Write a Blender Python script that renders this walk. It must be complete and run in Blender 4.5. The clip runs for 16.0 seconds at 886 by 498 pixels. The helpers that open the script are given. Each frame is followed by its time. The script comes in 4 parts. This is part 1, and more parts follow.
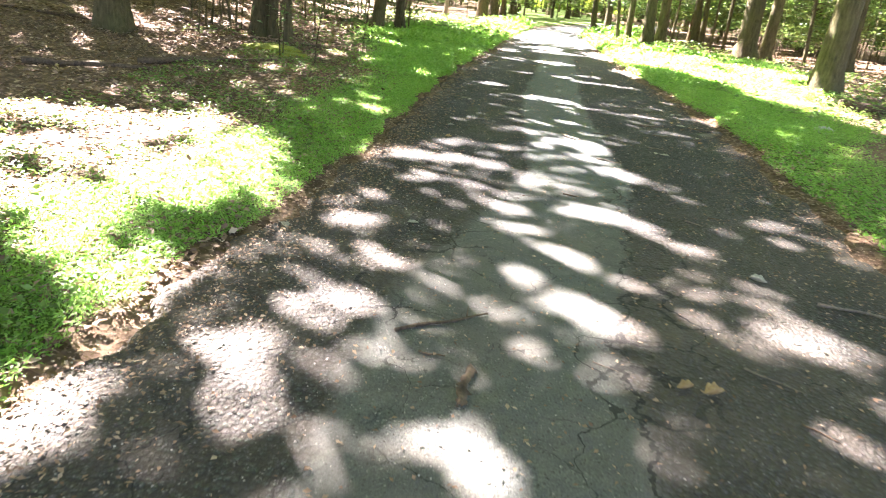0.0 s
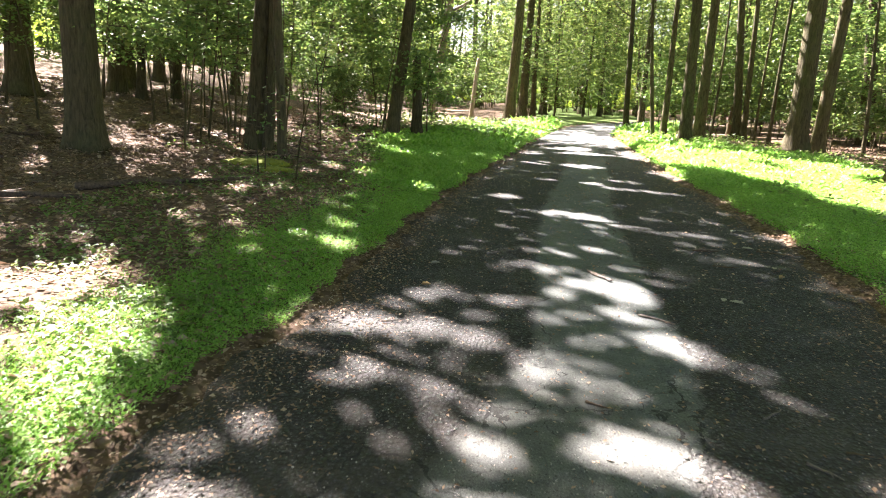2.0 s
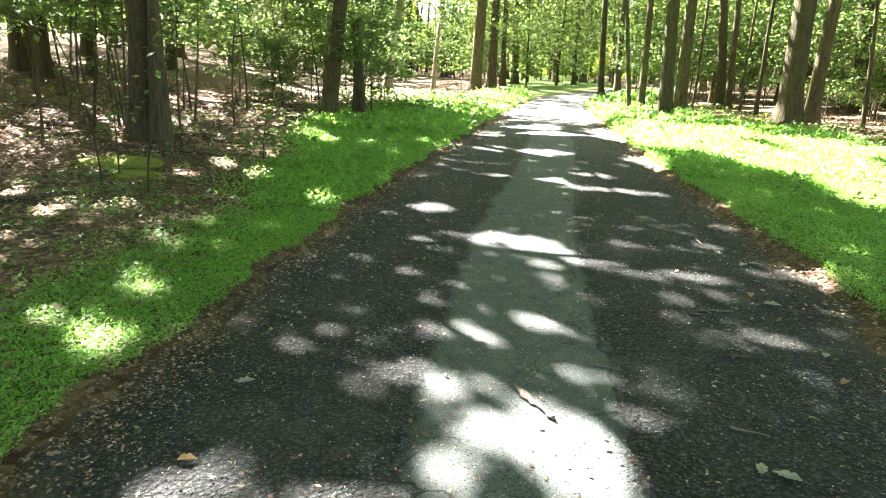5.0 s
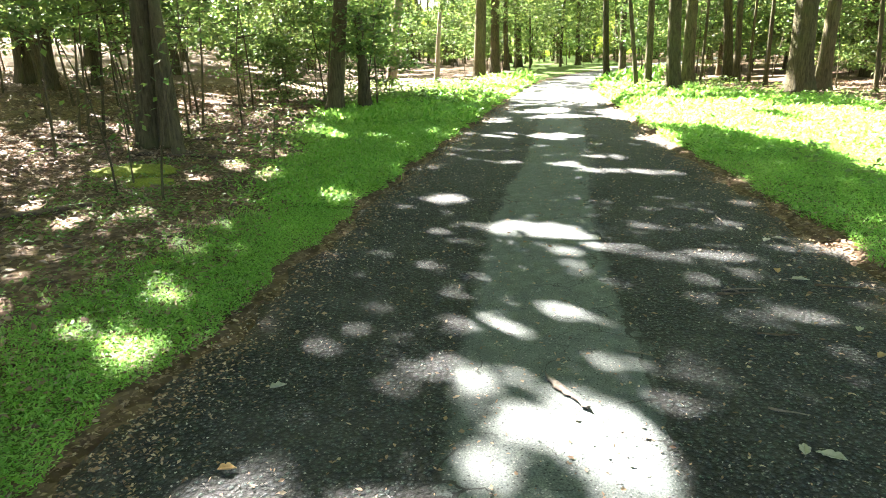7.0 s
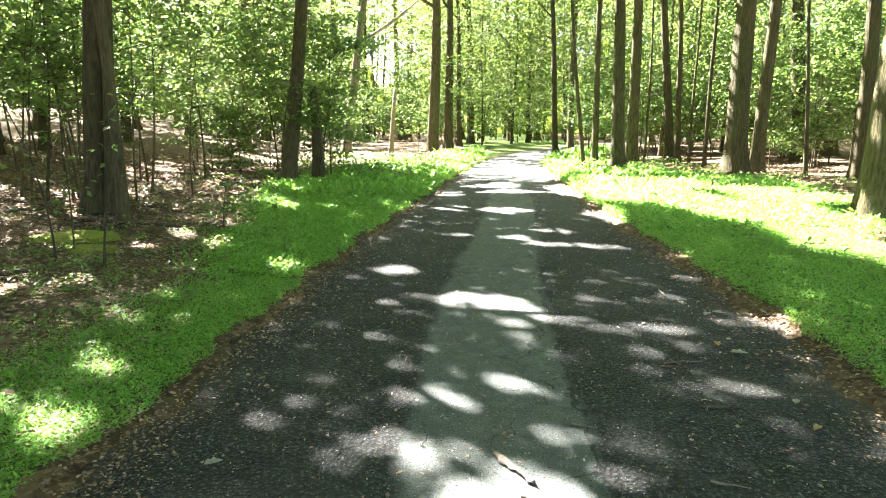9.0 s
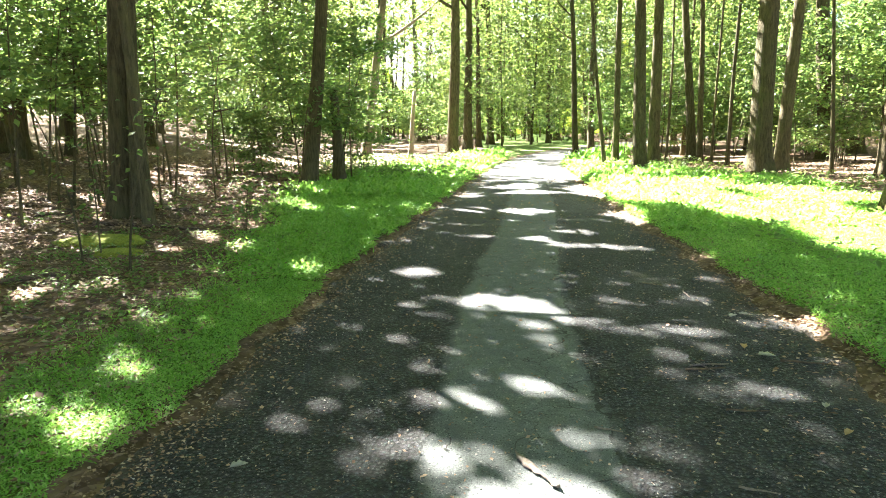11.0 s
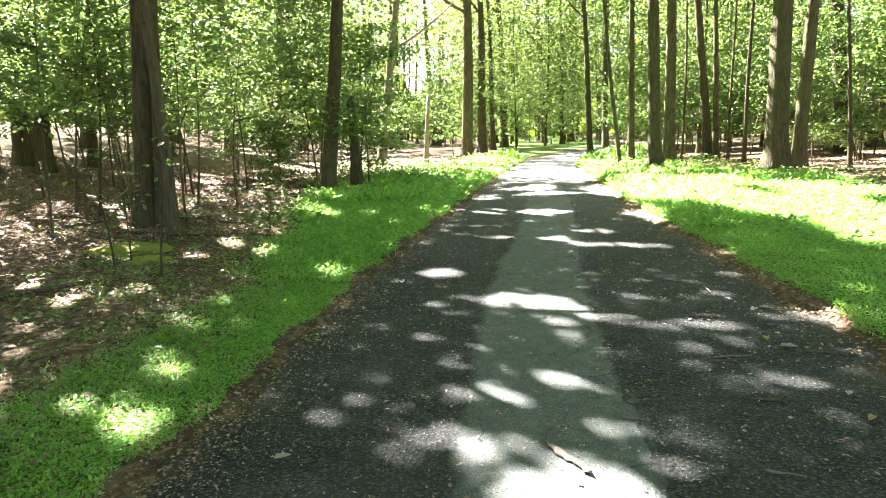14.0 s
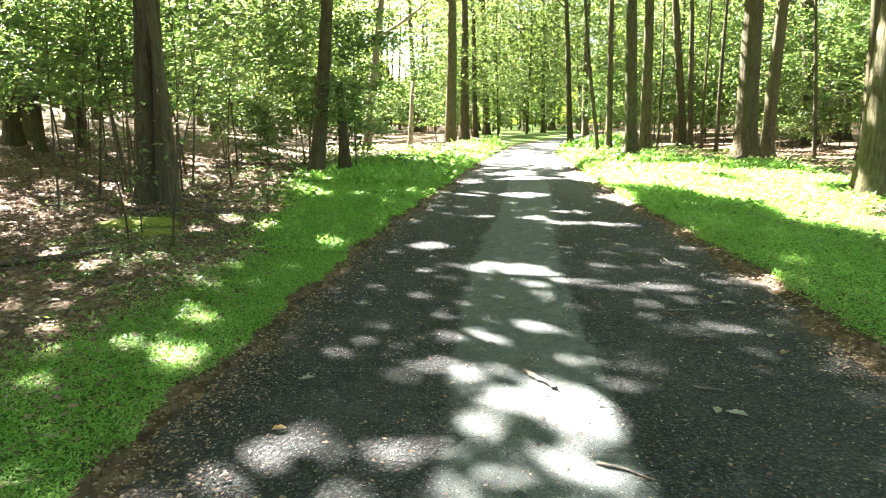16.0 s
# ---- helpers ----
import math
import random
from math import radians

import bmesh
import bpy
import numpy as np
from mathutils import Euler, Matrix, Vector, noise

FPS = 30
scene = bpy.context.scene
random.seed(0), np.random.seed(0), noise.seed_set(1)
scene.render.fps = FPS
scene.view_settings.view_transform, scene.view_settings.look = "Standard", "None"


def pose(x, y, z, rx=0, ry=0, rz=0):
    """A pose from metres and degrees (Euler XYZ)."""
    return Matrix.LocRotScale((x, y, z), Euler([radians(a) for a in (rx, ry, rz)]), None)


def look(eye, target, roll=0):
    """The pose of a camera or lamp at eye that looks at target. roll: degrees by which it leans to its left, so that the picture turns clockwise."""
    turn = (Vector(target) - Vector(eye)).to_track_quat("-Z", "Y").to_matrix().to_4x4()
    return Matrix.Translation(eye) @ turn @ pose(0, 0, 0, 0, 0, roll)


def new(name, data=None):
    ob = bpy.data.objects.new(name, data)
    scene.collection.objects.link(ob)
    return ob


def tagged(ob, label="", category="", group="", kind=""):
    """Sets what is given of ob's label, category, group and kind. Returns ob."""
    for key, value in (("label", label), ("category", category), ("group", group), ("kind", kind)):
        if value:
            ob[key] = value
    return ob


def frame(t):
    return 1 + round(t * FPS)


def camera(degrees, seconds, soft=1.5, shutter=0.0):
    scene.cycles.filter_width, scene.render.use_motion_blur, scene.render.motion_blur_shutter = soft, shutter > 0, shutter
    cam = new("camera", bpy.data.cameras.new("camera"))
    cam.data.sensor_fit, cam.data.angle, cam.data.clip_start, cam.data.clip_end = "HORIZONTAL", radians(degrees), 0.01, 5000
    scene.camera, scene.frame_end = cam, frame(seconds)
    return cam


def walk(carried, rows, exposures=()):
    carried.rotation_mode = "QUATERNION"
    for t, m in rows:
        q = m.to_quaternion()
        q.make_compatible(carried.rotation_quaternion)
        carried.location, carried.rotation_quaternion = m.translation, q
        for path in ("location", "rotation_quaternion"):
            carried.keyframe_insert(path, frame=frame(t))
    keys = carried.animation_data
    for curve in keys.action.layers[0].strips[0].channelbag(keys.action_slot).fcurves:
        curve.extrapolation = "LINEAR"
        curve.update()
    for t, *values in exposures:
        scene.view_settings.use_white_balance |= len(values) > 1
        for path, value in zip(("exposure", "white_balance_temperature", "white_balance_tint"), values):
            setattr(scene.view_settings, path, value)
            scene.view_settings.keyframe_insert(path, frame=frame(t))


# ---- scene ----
cam = camera(66.4, 16.0, 1.0, 0.25)
PATH = [
    (0, (0.141, -0.036, 1.429), (0.093, 1.83, 0.711), 5.7),
    (0.5, (0.224, 0.537, 1.415), (0.045, 2.4, 0.709), 5.6),
    (1, (0.343, 1.065, 1.386), (0.139, 2.951, 0.752), 3.9),
    (1.5, (0.385, 1.602, 1.363), (0.171, 3.519, 0.832), 3.2),
    (1.6, (0.408, 1.704, 1.367), (0.26, 3.63, 0.846), 4.1),
    (2, (0.489, 2.115, 1.402), (0.295, 4.053, 0.946), 3.1),
    (2.5, (0.596, 2.645, 1.392), (0.284, 4.566, 0.931), 2.5),
    (3, (0.647, 3.217, 1.4), (0.331, 5.123, 0.886), 0.6),
    (3.5, (0.724, 3.798, 1.391), (0.331, 5.665, 0.793), 2.3),
    (4, (0.844, 4.227, 1.413), (0.45, 6.097, 0.823), 3.8),
    (4.5, (0.933, 4.5, 1.462), (0.555, 6.377, 0.885), 2.5),
    (5, (0.979, 4.676, 1.488), (0.847, 6.598, 0.95), 2.1),
    (7.3, (0.907, 4.71, 1.511), (0.745, 6.619, 0.939), -1.7),
    (7.5, (0.902, 4.714, 1.509), (0.755, 6.626, 0.943), -1.6),
    (8, (0.909, 4.705, 1.506), (0.769, 6.63, 0.981), -1.5),
    (8.5, (0.928, 4.702, 1.511), (0.849, 6.635, 1.005), -0.6),
    (9, (0.95, 4.695, 1.507), (0.922, 6.661, 1.141), 0.3),
    (9.5, (0.944, 4.704, 1.52), (0.897, 6.673, 1.171), -0.1),
    (10, (0.941, 4.702, 1.513), (0.877, 6.667, 1.147), -0.1),
    (12.5, (0.93, 4.701, 1.521), (0.822, 6.666, 1.164), -0.8),
    (13, (0.925, 4.686, 1.519), (0.81, 6.651, 1.164), -1.0),
    (13.5, (0.885, 4.647, 1.515), (0.741, 6.611, 1.167), -1.6),
    (14, (0.872, 4.566, 1.512), (0.74, 6.53, 1.161), -1.7),
    (14.5, (0.898, 4.375, 1.498), (0.77, 6.33, 1.098), -1.4),
    (15, (0.896, 4.203, 1.506), (0.773, 6.165, 1.135), -1.3),
    (15.5, (0.844, 4.022, 1.505), (0.695, 5.978, 1.113), -1.3),
    (16, (0.824, 3.812, 1.497), (0.749, 5.772, 1.109), -0.8),
]
walk(cam, [(t, look(e, g, r)) for t, e, g, r in PATH], exposures=((0, 4.78, 6450, 25), (0.5, 4.25, 6450, 25), (1.0, 3.9, 6450, 24), (2.0, 3.72, 6450, 23), (3.5, 4.0, 6400, 18), (5.0, 4.38, 6350, 13), (16, 4.43, 6350, 13)))

# ---- light ----
SUN = Vector((-0.47, 0.58, 0.665)).normalized()      # towards the sun: ahead and to the left of the road

world = bpy.data.worlds.new("sky")
scene.world = world
world.use_nodes = True
wt = world.node_tree
sky = wt.nodes.new("ShaderNodeTexSky")
sky.sky_type = "NISHITA"
sky.sun_disc = False
sky.sun_elevation = math.asin(SUN.z)
sky.sun_rotation = math.atan2(SUN.x, SUN.y)
sky.air_density, sky.dust_density, sky.ozone_density = 1.0, 1.5, 1.0
back = wt.nodes["Background"]
back.inputs["Strength"].default_value = 0.025
wt.links.new(sky.outputs["Color"], back.inputs["Color"])

sun_data = bpy.data.lights.new("sun", "SUN")
sun_data.energy, sun_data.angle, sun_data.color = 5.0, radians(0.53), (1.0, 0.94, 0.84)
sun = new("sun", sun_data)
sun.matrix_world = look(SUN * 60, (0, 0, 0))

RNG = np.random.default_rng(11)


# ---- materials ----
class Shade:
    """A small node writer for one material."""

    def __init__(self, name):
        self.mat = bpy.data.materials.new(name)
        self.mat.use_nodes = True
        self.tree = self.mat.node_tree
        self.bsdf = self.tree.nodes["Principled BSDF"]
        self.out = self.tree.nodes["Material Output"]
        self.at = self.node("ShaderNodeTexCoord").outputs["Object"]

    def node(self, kind, **sockets):
        n = self.tree.nodes.new(kind)
        for key, value in sockets.items():
            self.put(n, key.replace("_", " "), value)
        return n

    def put(self, n, key, value):
        s = n.inputs[key]
        if isinstance(value, bpy.types.NodeSocket):
            self.tree.links.new(value, s)
        else:
            s.default_value = value

    def noise(self, scale, detail=4.0, rough=0.55, at=None, warp=0.0):
        n = self.node("ShaderNodeTexNoise", Vector=at or self.at, Scale=scale, Detail=detail, Roughness=rough, Distortion=warp)
        return n.outputs["Fac"]

    def cells(self, scale, feature="F1", out="Distance", at=None):
        n = self.node("ShaderNodeTexVoronoi", Vector=at or self.at, Scale=scale)
        n.feature = feature
        return n.outputs[out]

    def scaled(self, x, y, z):
        return self.node("ShaderNodeMapping", Vector=self.at, Scale=(x, y, z)).outputs["Vector"]

    def ramp(self, fac, *stops):
        n = self.node("ShaderNodeValToRGB", Fac=fac)
        r = n.color_ramp
        while len(r.elements) < len(stops):
            r.elements.new(0.5)
        for e, (p, c) in zip(r.elements, stops):
            e.position = p
            e.color = (*c, 1) if isinstance(c, tuple) else (c, c, c, 1)
        return n.outputs["Color"]

    def calc(self, op, a, b=0.0, clamp=False):
        n = self.tree.nodes.new("ShaderNodeMath")
        n.operation, n.use_clamp = op, clamp
        for i, v in enumerate((a, b)):
            if isinstance(v, bpy.types.NodeSocket):
                self.tree.links.new(v, n.inputs[i])
            else:
                n.inputs[i].default_value = v
        return n.outputs[0]

    def mix(self, fac, a, b, blend="MIX"):
        n = self.tree.nodes.new("ShaderNodeMix")
        n.data_type, n.blend_type = "RGBA", blend
        for i, v in ((0, fac), (6, a), (7, b)):
            if isinstance(v, bpy.types.NodeSocket):
                self.tree.links.new(v, n.inputs[i])
            else:
                n.inputs[i].default_value = (*v, 1) if isinstance(v, tuple) else v
        return n.outputs[2]

    def attribute(self, name):
        n = self.node("ShaderNodeAttribute")
        n.attribute_name = name
        return n.outputs["Fac"]

    def island(self):
        return self.node("ShaderNodeNewGeometry").outputs["Random Per Island"]

    def chance(self):
        return self.node("ShaderNodeObjectInfo").outputs["Random"]

    def bump(self, height, strength, distance):
        n = self.node("ShaderNodeBump", Height=height, Strength=strength, Distance=distance)
        self.put(self.bsdf, "Normal", n.outputs["Normal"])

    def done(self, color, rough=0.8, spec=0.3):
        self.put(self.bsdf, "Base Color", color)
        self.put(self.bsdf, "Roughness", rough)
        self.put(self.bsdf, "Specular IOR Level", spec)
        return self.mat

    def thin(self, color, through_color, share):
        """Lets light through, as a leaf does."""
        tr = self.node("ShaderNodeBsdfTranslucent", Color=through_color)
        m = self.node("ShaderNodeMixShader", Fac=share)
        self.tree.links.new(self.bsdf.outputs[0], m.inputs[1])
        self.tree.links.new(tr.outputs[0], m.inputs[2])
        self.tree.links.new(m.outputs[0], self.out.inputs["Surface"])


def leaf_material(name, dark, mid, light, share=0.45, rough=0.5, glow=(1.65, 1.5, 1.1)):
    s = Shade(name)
    v = s.calc("ADD", s.calc("MULTIPLY", s.island(), 0.7), s.calc("MULTIPLY", s.noise(0.35, 2), 0.3))
    c = s.ramp(v, (0.1, dark), (0.5, mid), (0.95, light))
    s.thin(c, s.mix(1.0, c, glow, "MULTIPLY"), share)
    return s.done(c, rough, 0.4)


CANOPY = leaf_material("canopy_leaf", (0.05, 0.09, 0.03), (0.095, 0.155, 0.048), (0.19, 0.24, 0.08), 0.58)
UNDER = leaf_material("understory_leaf", (0.06, 0.12, 0.042), (0.105, 0.185, 0.062), (0.19, 0.26, 0.085), 0.6)
GRASS = leaf_material("grass_blade", (0.10, 0.25, 0.035), (0.17, 0.37, 0.062), (0.28, 0.45, 0.125), 0.45, 0.45, (1.9, 1.65, 1.4))
HERB = leaf_material("herb_leaf", (0.08, 0.15, 0.035), (0.13, 0.22, 0.06), (0.20, 0.28, 0.09), 0.4)


def litter_material():
    s = Shade("dead_leaf")
    c = s.ramp(s.island(), (0.0, (0.10, 0.06, 0.038)), (0.45, (0.24, 0.155, 0.10)), (0.8, (0.34, 0.235, 0.16)), (1.0, (0.45, 0.35, 0.26)))
    s.thin(c, c, 0.15)
    return s.done(c, 0.7, 0.3)


LITTER = litter_material()


def ground_material():
    s = Shade("forest_floor")
    n1, n2 = s.noise(0.8, 5), s.noise(14.0, 5, 0.6)
    leaves = s.cells(16.0, out="Color")
    tone = s.calc("ADD", s.calc("MULTIPLY", leaves, 0.55), s.calc("MULTIPLY", n2, 0.45))
    brown = s.ramp(tone, (0.15, (0.055, 0.034, 0.022)), (0.5, (0.15, 0.098, 0.066)), (0.85, (0.29, 0.205, 0.14)))
    soil = s.ramp(n2, (0.3, (0.035, 0.03, 0.02)), (0.7, (0.085, 0.07, 0.045)))
    moss = s.ramp(n2, (0.3, (0.07, 0.135, 0.025)), (0.75, (0.14, 0.24, 0.05)))
    c = s.mix(s.ramp(n1, (0.35, 0.0), (0.7, 0.6)), brown, soil)
    g = s.calc("ADD", s.attribute("verge"), s.calc("MULTIPLY", s.calc("SUBTRACT", n1, 0.5), 1.2))
    c = s.mix(s.ramp(g, (0.35, 0.0), (0.65, 0.8)), c, moss)
    s.bump(s.calc("ADD", s.cells(16.0), s.calc("MULTIPLY", n2, 0.7)), 0.8, 0.03)
    return s.done(c, 0.95, 0.15)


def asphalt_material():
    s = Shade("asphalt")
    signed, edge = s.attribute("lane"), s.attribute("inset")
    off = s.calc("ABSOLUTE", signed)
    n1, n2, n3 = s.noise(1.1, 5, 0.6), s.noise(9.0, 5, 0.6), s.noise(120.0, 2, 0.7)
    stones = s.calc("MULTIPLY", s.calc("LESS_THAN", s.cells(70.0), 0.30), s.noise(33.0, 2))
    grit = s.cells(110.0)
    lane = s.calc("SUBTRACT", s.calc("ADD", off, s.calc("MULTIPLY", n2, 0.10)), s.calc("MULTIPLY", n1, 0.26))
    worn = s.ramp(lane, (0.33, 1.0), (0.41, 0.0))
    coarse = s.ramp(n3, (0.34, (0.006, 0.0078, 0.008)), (0.48, (0.017, 0.0215, 0.022)), (0.58, (0.040, 0.047, 0.046)), (0.68, (0.105, 0.112, 0.106)))
    pebble = s.cells(44.0)
    coarse = s.mix(1.0, coarse, s.ramp(pebble, (0.2, 1.8), (0.42, 0.85), (0.62, 0.12)), "MULTIPLY")
    coarse = s.mix(0.3, coarse, s.mix(1.0, coarse, s.cells(44.0, out="Color"), "MULTIPLY"))
    coarse = s.mix(s.ramp(stones, (0.56, 0.0), (0.62, 0.7)), coarse, (0.24, 0.23, 0.215))
    pits = s.ramp(s.cells(42.0), (0.12, 0.15), (0.24, 1.0))
    fine = s.ramp(s.calc("ADD", s.calc("MULTIPLY", n3, 0.6), s.calc("MULTIPLY", n2, 0.4)),
                  (0.36, (0.038, 0.048, 0.047)), (0.5, (0.086, 0.10, 0.097)), (0.64, (0.165, 0.178, 0.168)))
    fine = s.mix(1.0, fine, pits, "MULTIPLY")
    fine = s.mix(s.ramp(stones, (0.55, 0.0), (0.62, 0.7)), fine, (0.34, 0.33, 0.31))
    c = s.mix(worn, coarse, fine)
    c = s.mix(s.ramp(n1, (0.45, 0.0), (0.75, 0.3)), c, (0.09, 0.09, 0.086))
    dust = s.calc("SUBTRACT", s.calc("MULTIPLY", n2, 0.5), edge)
    c = s.mix(s.ramp(s.calc("ADD", dust, 0.5), (0.45, 0.0), (0.8, 0.75)), c, (0.09, 0.068, 0.05))
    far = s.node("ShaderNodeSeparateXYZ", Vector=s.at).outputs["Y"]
    silt = s.calc("MULTIPLY", s.calc("SUBTRACT", 6.3, far), 0.35, True)
    c = s.mix(s.calc("MULTIPLY", silt, s.ramp(s.calc("ADD", s.calc("MULTIPLY", n1, 0.6), s.calc("MULTIPLY", n2, 0.4)), (0.35, 0.1), (0.65, 0.6))), c, (0.125, 0.10, 0.08))
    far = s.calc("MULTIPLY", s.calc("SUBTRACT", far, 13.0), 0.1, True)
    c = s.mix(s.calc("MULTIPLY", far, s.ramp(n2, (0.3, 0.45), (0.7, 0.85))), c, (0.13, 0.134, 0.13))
    wob = s.node("ShaderNodeVectorMath", )
    wob.operation = "MULTIPLY_ADD"
    s.tree.links.new(s.node("ShaderNodeTexNoise", Vector=s.at, Scale=4.0, Detail=4.0).outputs["Color"], wob.inputs[0])
    wob.inputs[1].default_value = (0.35, 0.35, 0.35)
    s.tree.links.new(s.at, wob.inputs[2])
    web = s.cells(2.3, "DISTANCE_TO_EDGE", at=wob.outputs[0])
    band = s.ramp(s.calc("ABSOLUTE", s.calc("SUBTRACT", off, 0.55)), (0.0, 0.035), (0.3, 0.006))
    crack = s.calc("MULTIPLY", s.calc("LESS_THAN", web, band), s.ramp(s.noise(1.7, 3), (0.42, 0.0), (0.55, 1.0)))
    jag = s.calc("ADD", s.calc("MULTIPLY", s.noise(2.4, 5, 0.75), 0.34), s.calc("MULTIPLY", n2, 0.06))
    for place, width, gap in ((0.62, 0.011, 0.36), (-0.30, 0.008, 0.5), (-0.62, 0.007, 0.47), (1.25, 0.006, 0.52)):
        line = s.calc("ABSOLUTE", s.calc("SUBTRACT", s.calc("SUBTRACT", signed, place), s.calc("SUBTRACT", 0.0, jag) if place > 1 else s.calc("SUBTRACT", jag, 0.37)))
        open_ = s.ramp(s.noise(1.3 + place, 2, 0.6), (gap, 0.0), (gap + 0.06, 1.0))
        crack = s.calc("MAXIMUM", crack, s.calc("MULTIPLY", s.calc("LESS_THAN", line, s.calc("MULTIPLY", n2, width * 2)), open_))
    c = s.mix(s.calc("MULTIPLY", crack, 0.85), c, (0.014, 0.013, 0.012))
    h = s.calc("SUBTRACT", s.calc("MULTIPLY", n3, 0.5), s.calc("MULTIPLY", s.calc("ADD", pebble, s.calc("MULTIPLY", grit, 0.4)), s.ramp(worn, (0.0, 1.2), (1.0, 0.3))))
    s.bump(s.calc("SUBTRACT", h, s.calc("MULTIPLY", crack, 1.5)), 1.0, 0.011)
    return s.done(c, s.ramp(n2, (0.3, 0.72), (0.8, 0.92)), 0.4)


def bark_material(name, dark, light, lichen):
    s = Shade(name)
    a = s.scaled(1, 1, 0.16)
    ridge = s.noise(26.0, 5, 0.65, at=a, warp=0.4)
    fine, big = s.noise(70.0, 3), s.noise(1.6, 3)
    c = s.ramp(s.calc("ADD", s.calc("MULTIPLY", ridge, 0.8), s.calc("MULTIPLY", fine, 0.2)), (0.3, dark), (0.7, light))
    c = s.mix(s.ramp(big, (0.5, 0.0), (0.75, 0.5)), c, lichen)
    tone = s.calc("ADD", s.calc("MULTIPLY", s.chance(), 0.5), 0.75)
    grey = s.node("ShaderNodeCombineColor", Red=tone, Green=tone, Blue=tone).outputs["Color"]
    c = s.mix(1.0, c, grey, "MULTIPLY")
    s.bump(s.calc("ADD", ridge, s.calc("MULTIPLY", fine, 0.25)), 1.0, 0.04)
    return s.done(c, 0.9, 0.2)


GROUND, ASPHALT = ground_material(), asphalt_material()
BARK = bark_material("bark", (0.026, 0.022, 0.011), (0.145, 0.122, 0.066), (0.095, 0.112, 0.042))
PALE_BARK = bark_material("pale_bark", (0.12, 0.095, 0.07), (0.32, 0.27, 0.20), (0.22, 0.22, 0.15))


def plain_material(name, a, b, scale=18.0, rough=0.8, relief=0.006):
    s = Shade(name)
    n = s.noise(scale, 5, 0.6)
    s.bump(n, 0.8, relief)
    return s.done(s.ramp(n, (0.3, a), (0.7, b)), rough, 0.3)


DEADWOOD = plain_material("dead_wood", (0.035, 0.024, 0.016), (0.15, 0.105, 0.07), 30.0)
GREY_TWIG = plain_material("grey_twig", (0.09, 0.072, 0.058), (0.25, 0.205, 0.17), 60.0)
TAN_LEAF = plain_material("tan_leaf", (0.30, 0.19, 0.08), (0.50, 0.36, 0.18), 40.0)
PALE_LEAF = plain_material("pale_leaf", (0.24, 0.24, 0.19), (0.42, 0.40, 0.33), 40.0)
STONE = plain_material("stone", (0.28, 0.27, 0.25), (0.50, 0.48, 0.45), 12.0)
MOSS = plain_material("moss", (0.10, 0.13, 0.018), (0.27, 0.28, 0.04), 35.0, 0.95, 0.03)


# ---- mesh helpers ----
def mesh_from(name, verts, faces, material, smooth=False):
    me = bpy.data.meshes.new(name)
    verts = np.asarray(verts, dtype=np.float32)
    faces = np.asarray(faces, dtype=np.int32)
    n, k = faces.shape
    me.vertices.add(len(verts))
    me.vertices.foreach_set("co", verts.ravel())
    me.loops.add(n * k)
    me.loops.foreach_set("vertex_index", faces.ravel())
    me.polygons.add(n)
    me.polygons.foreach_set("loop_start", np.arange(0, n * k, k, dtype=np.int32))
    me.update(calc_edges=True)
    if smooth:
        me.polygons.foreach_set("use_smooth", np.ones(n, dtype=bool))
    me.materials.append(material)
    me.validate()
    return me


def part(name, me, parent=None, label=""):
    ob = new(name, me)
    ob.parent = parent
    return tagged(ob, label)


def tube(points, radii, sides=8, seed=0, rough=0.0, flare=0.0):
    """A round, tapering, slightly uneven stem along points."""
    pts = np.asarray(points, float)
    radii = np.asarray(radii, float)
    n = len(pts)
    ahead = np.gradient(pts, axis=0)
    ahead /= np.linalg.norm(ahead, axis=1)[:, None]
    ref = np.array([1.0, 0, 0]) if abs(ahead[0][0]) < 0.8 else np.array([0, 1.0, 0])
    u = np.cross(ahead, ref)
    u /= np.linalg.norm(u, axis=1)[:, None]
    w = np.cross(ahead, u)
    a = np.linspace(0, 2 * np.pi, sides, endpoint=False)
    g = np.random.default_rng(seed)
    ph = g.uniform(0, 6.28, 4)
    lobe = 1 + rough * (np.sin(3 * a[None] + ph[0] + 0.3 * np.arange(n)[:, None]) + 0.6 * np.sin(5 * a[None] + ph[1] - 0.2 * np.arange(n)[:, None]))
    if flare:
        drop = np.exp(-(pts[:, 2] - pts[0, 2]) / 0.28)[:, None]
        lobe = lobe * (1 + flare * drop * (0.75 + 0.45 * np.sin(5 * a[None] + ph[2]) + 0.2 * np.sin(3 * a[None] + ph[3])))
    r = radii[:, None] * lobe
    v = pts[:, None] + r[..., None] * (np.cos(a)[None, :, None] * u[:, None] + np.sin(a)[None, :, None] * w[:, None])
    v = v.reshape(-1, 3)
    i = np.arange(n - 1)[:, None] * sides
    j = np.arange(sides)[None]
    k = (j + 1) % sides
    f = np.stack([i + j, i + k, i + sides + k, i + sides + j], -1).reshape(-1, 4)
    ends = np.vstack([v, pts[0], pts[-1]])
    b = len(v)
    jj, kk = j[0], k[0]
    cap0 = np.stack([kk, jj, np.full(sides, b), np.full(sides, b)], -1)
    top = (n - 1) * sides
    cap1 = np.stack([top + jj, top + kk, np.full(sides, b + 1), np.full(sides, b + 1)], -1)
    tri = np.vstack([f[:, [0, 1, 2]], f[:, [0, 2, 3]], cap0[:, :3], cap1[:, :3]])
    return ends, tri


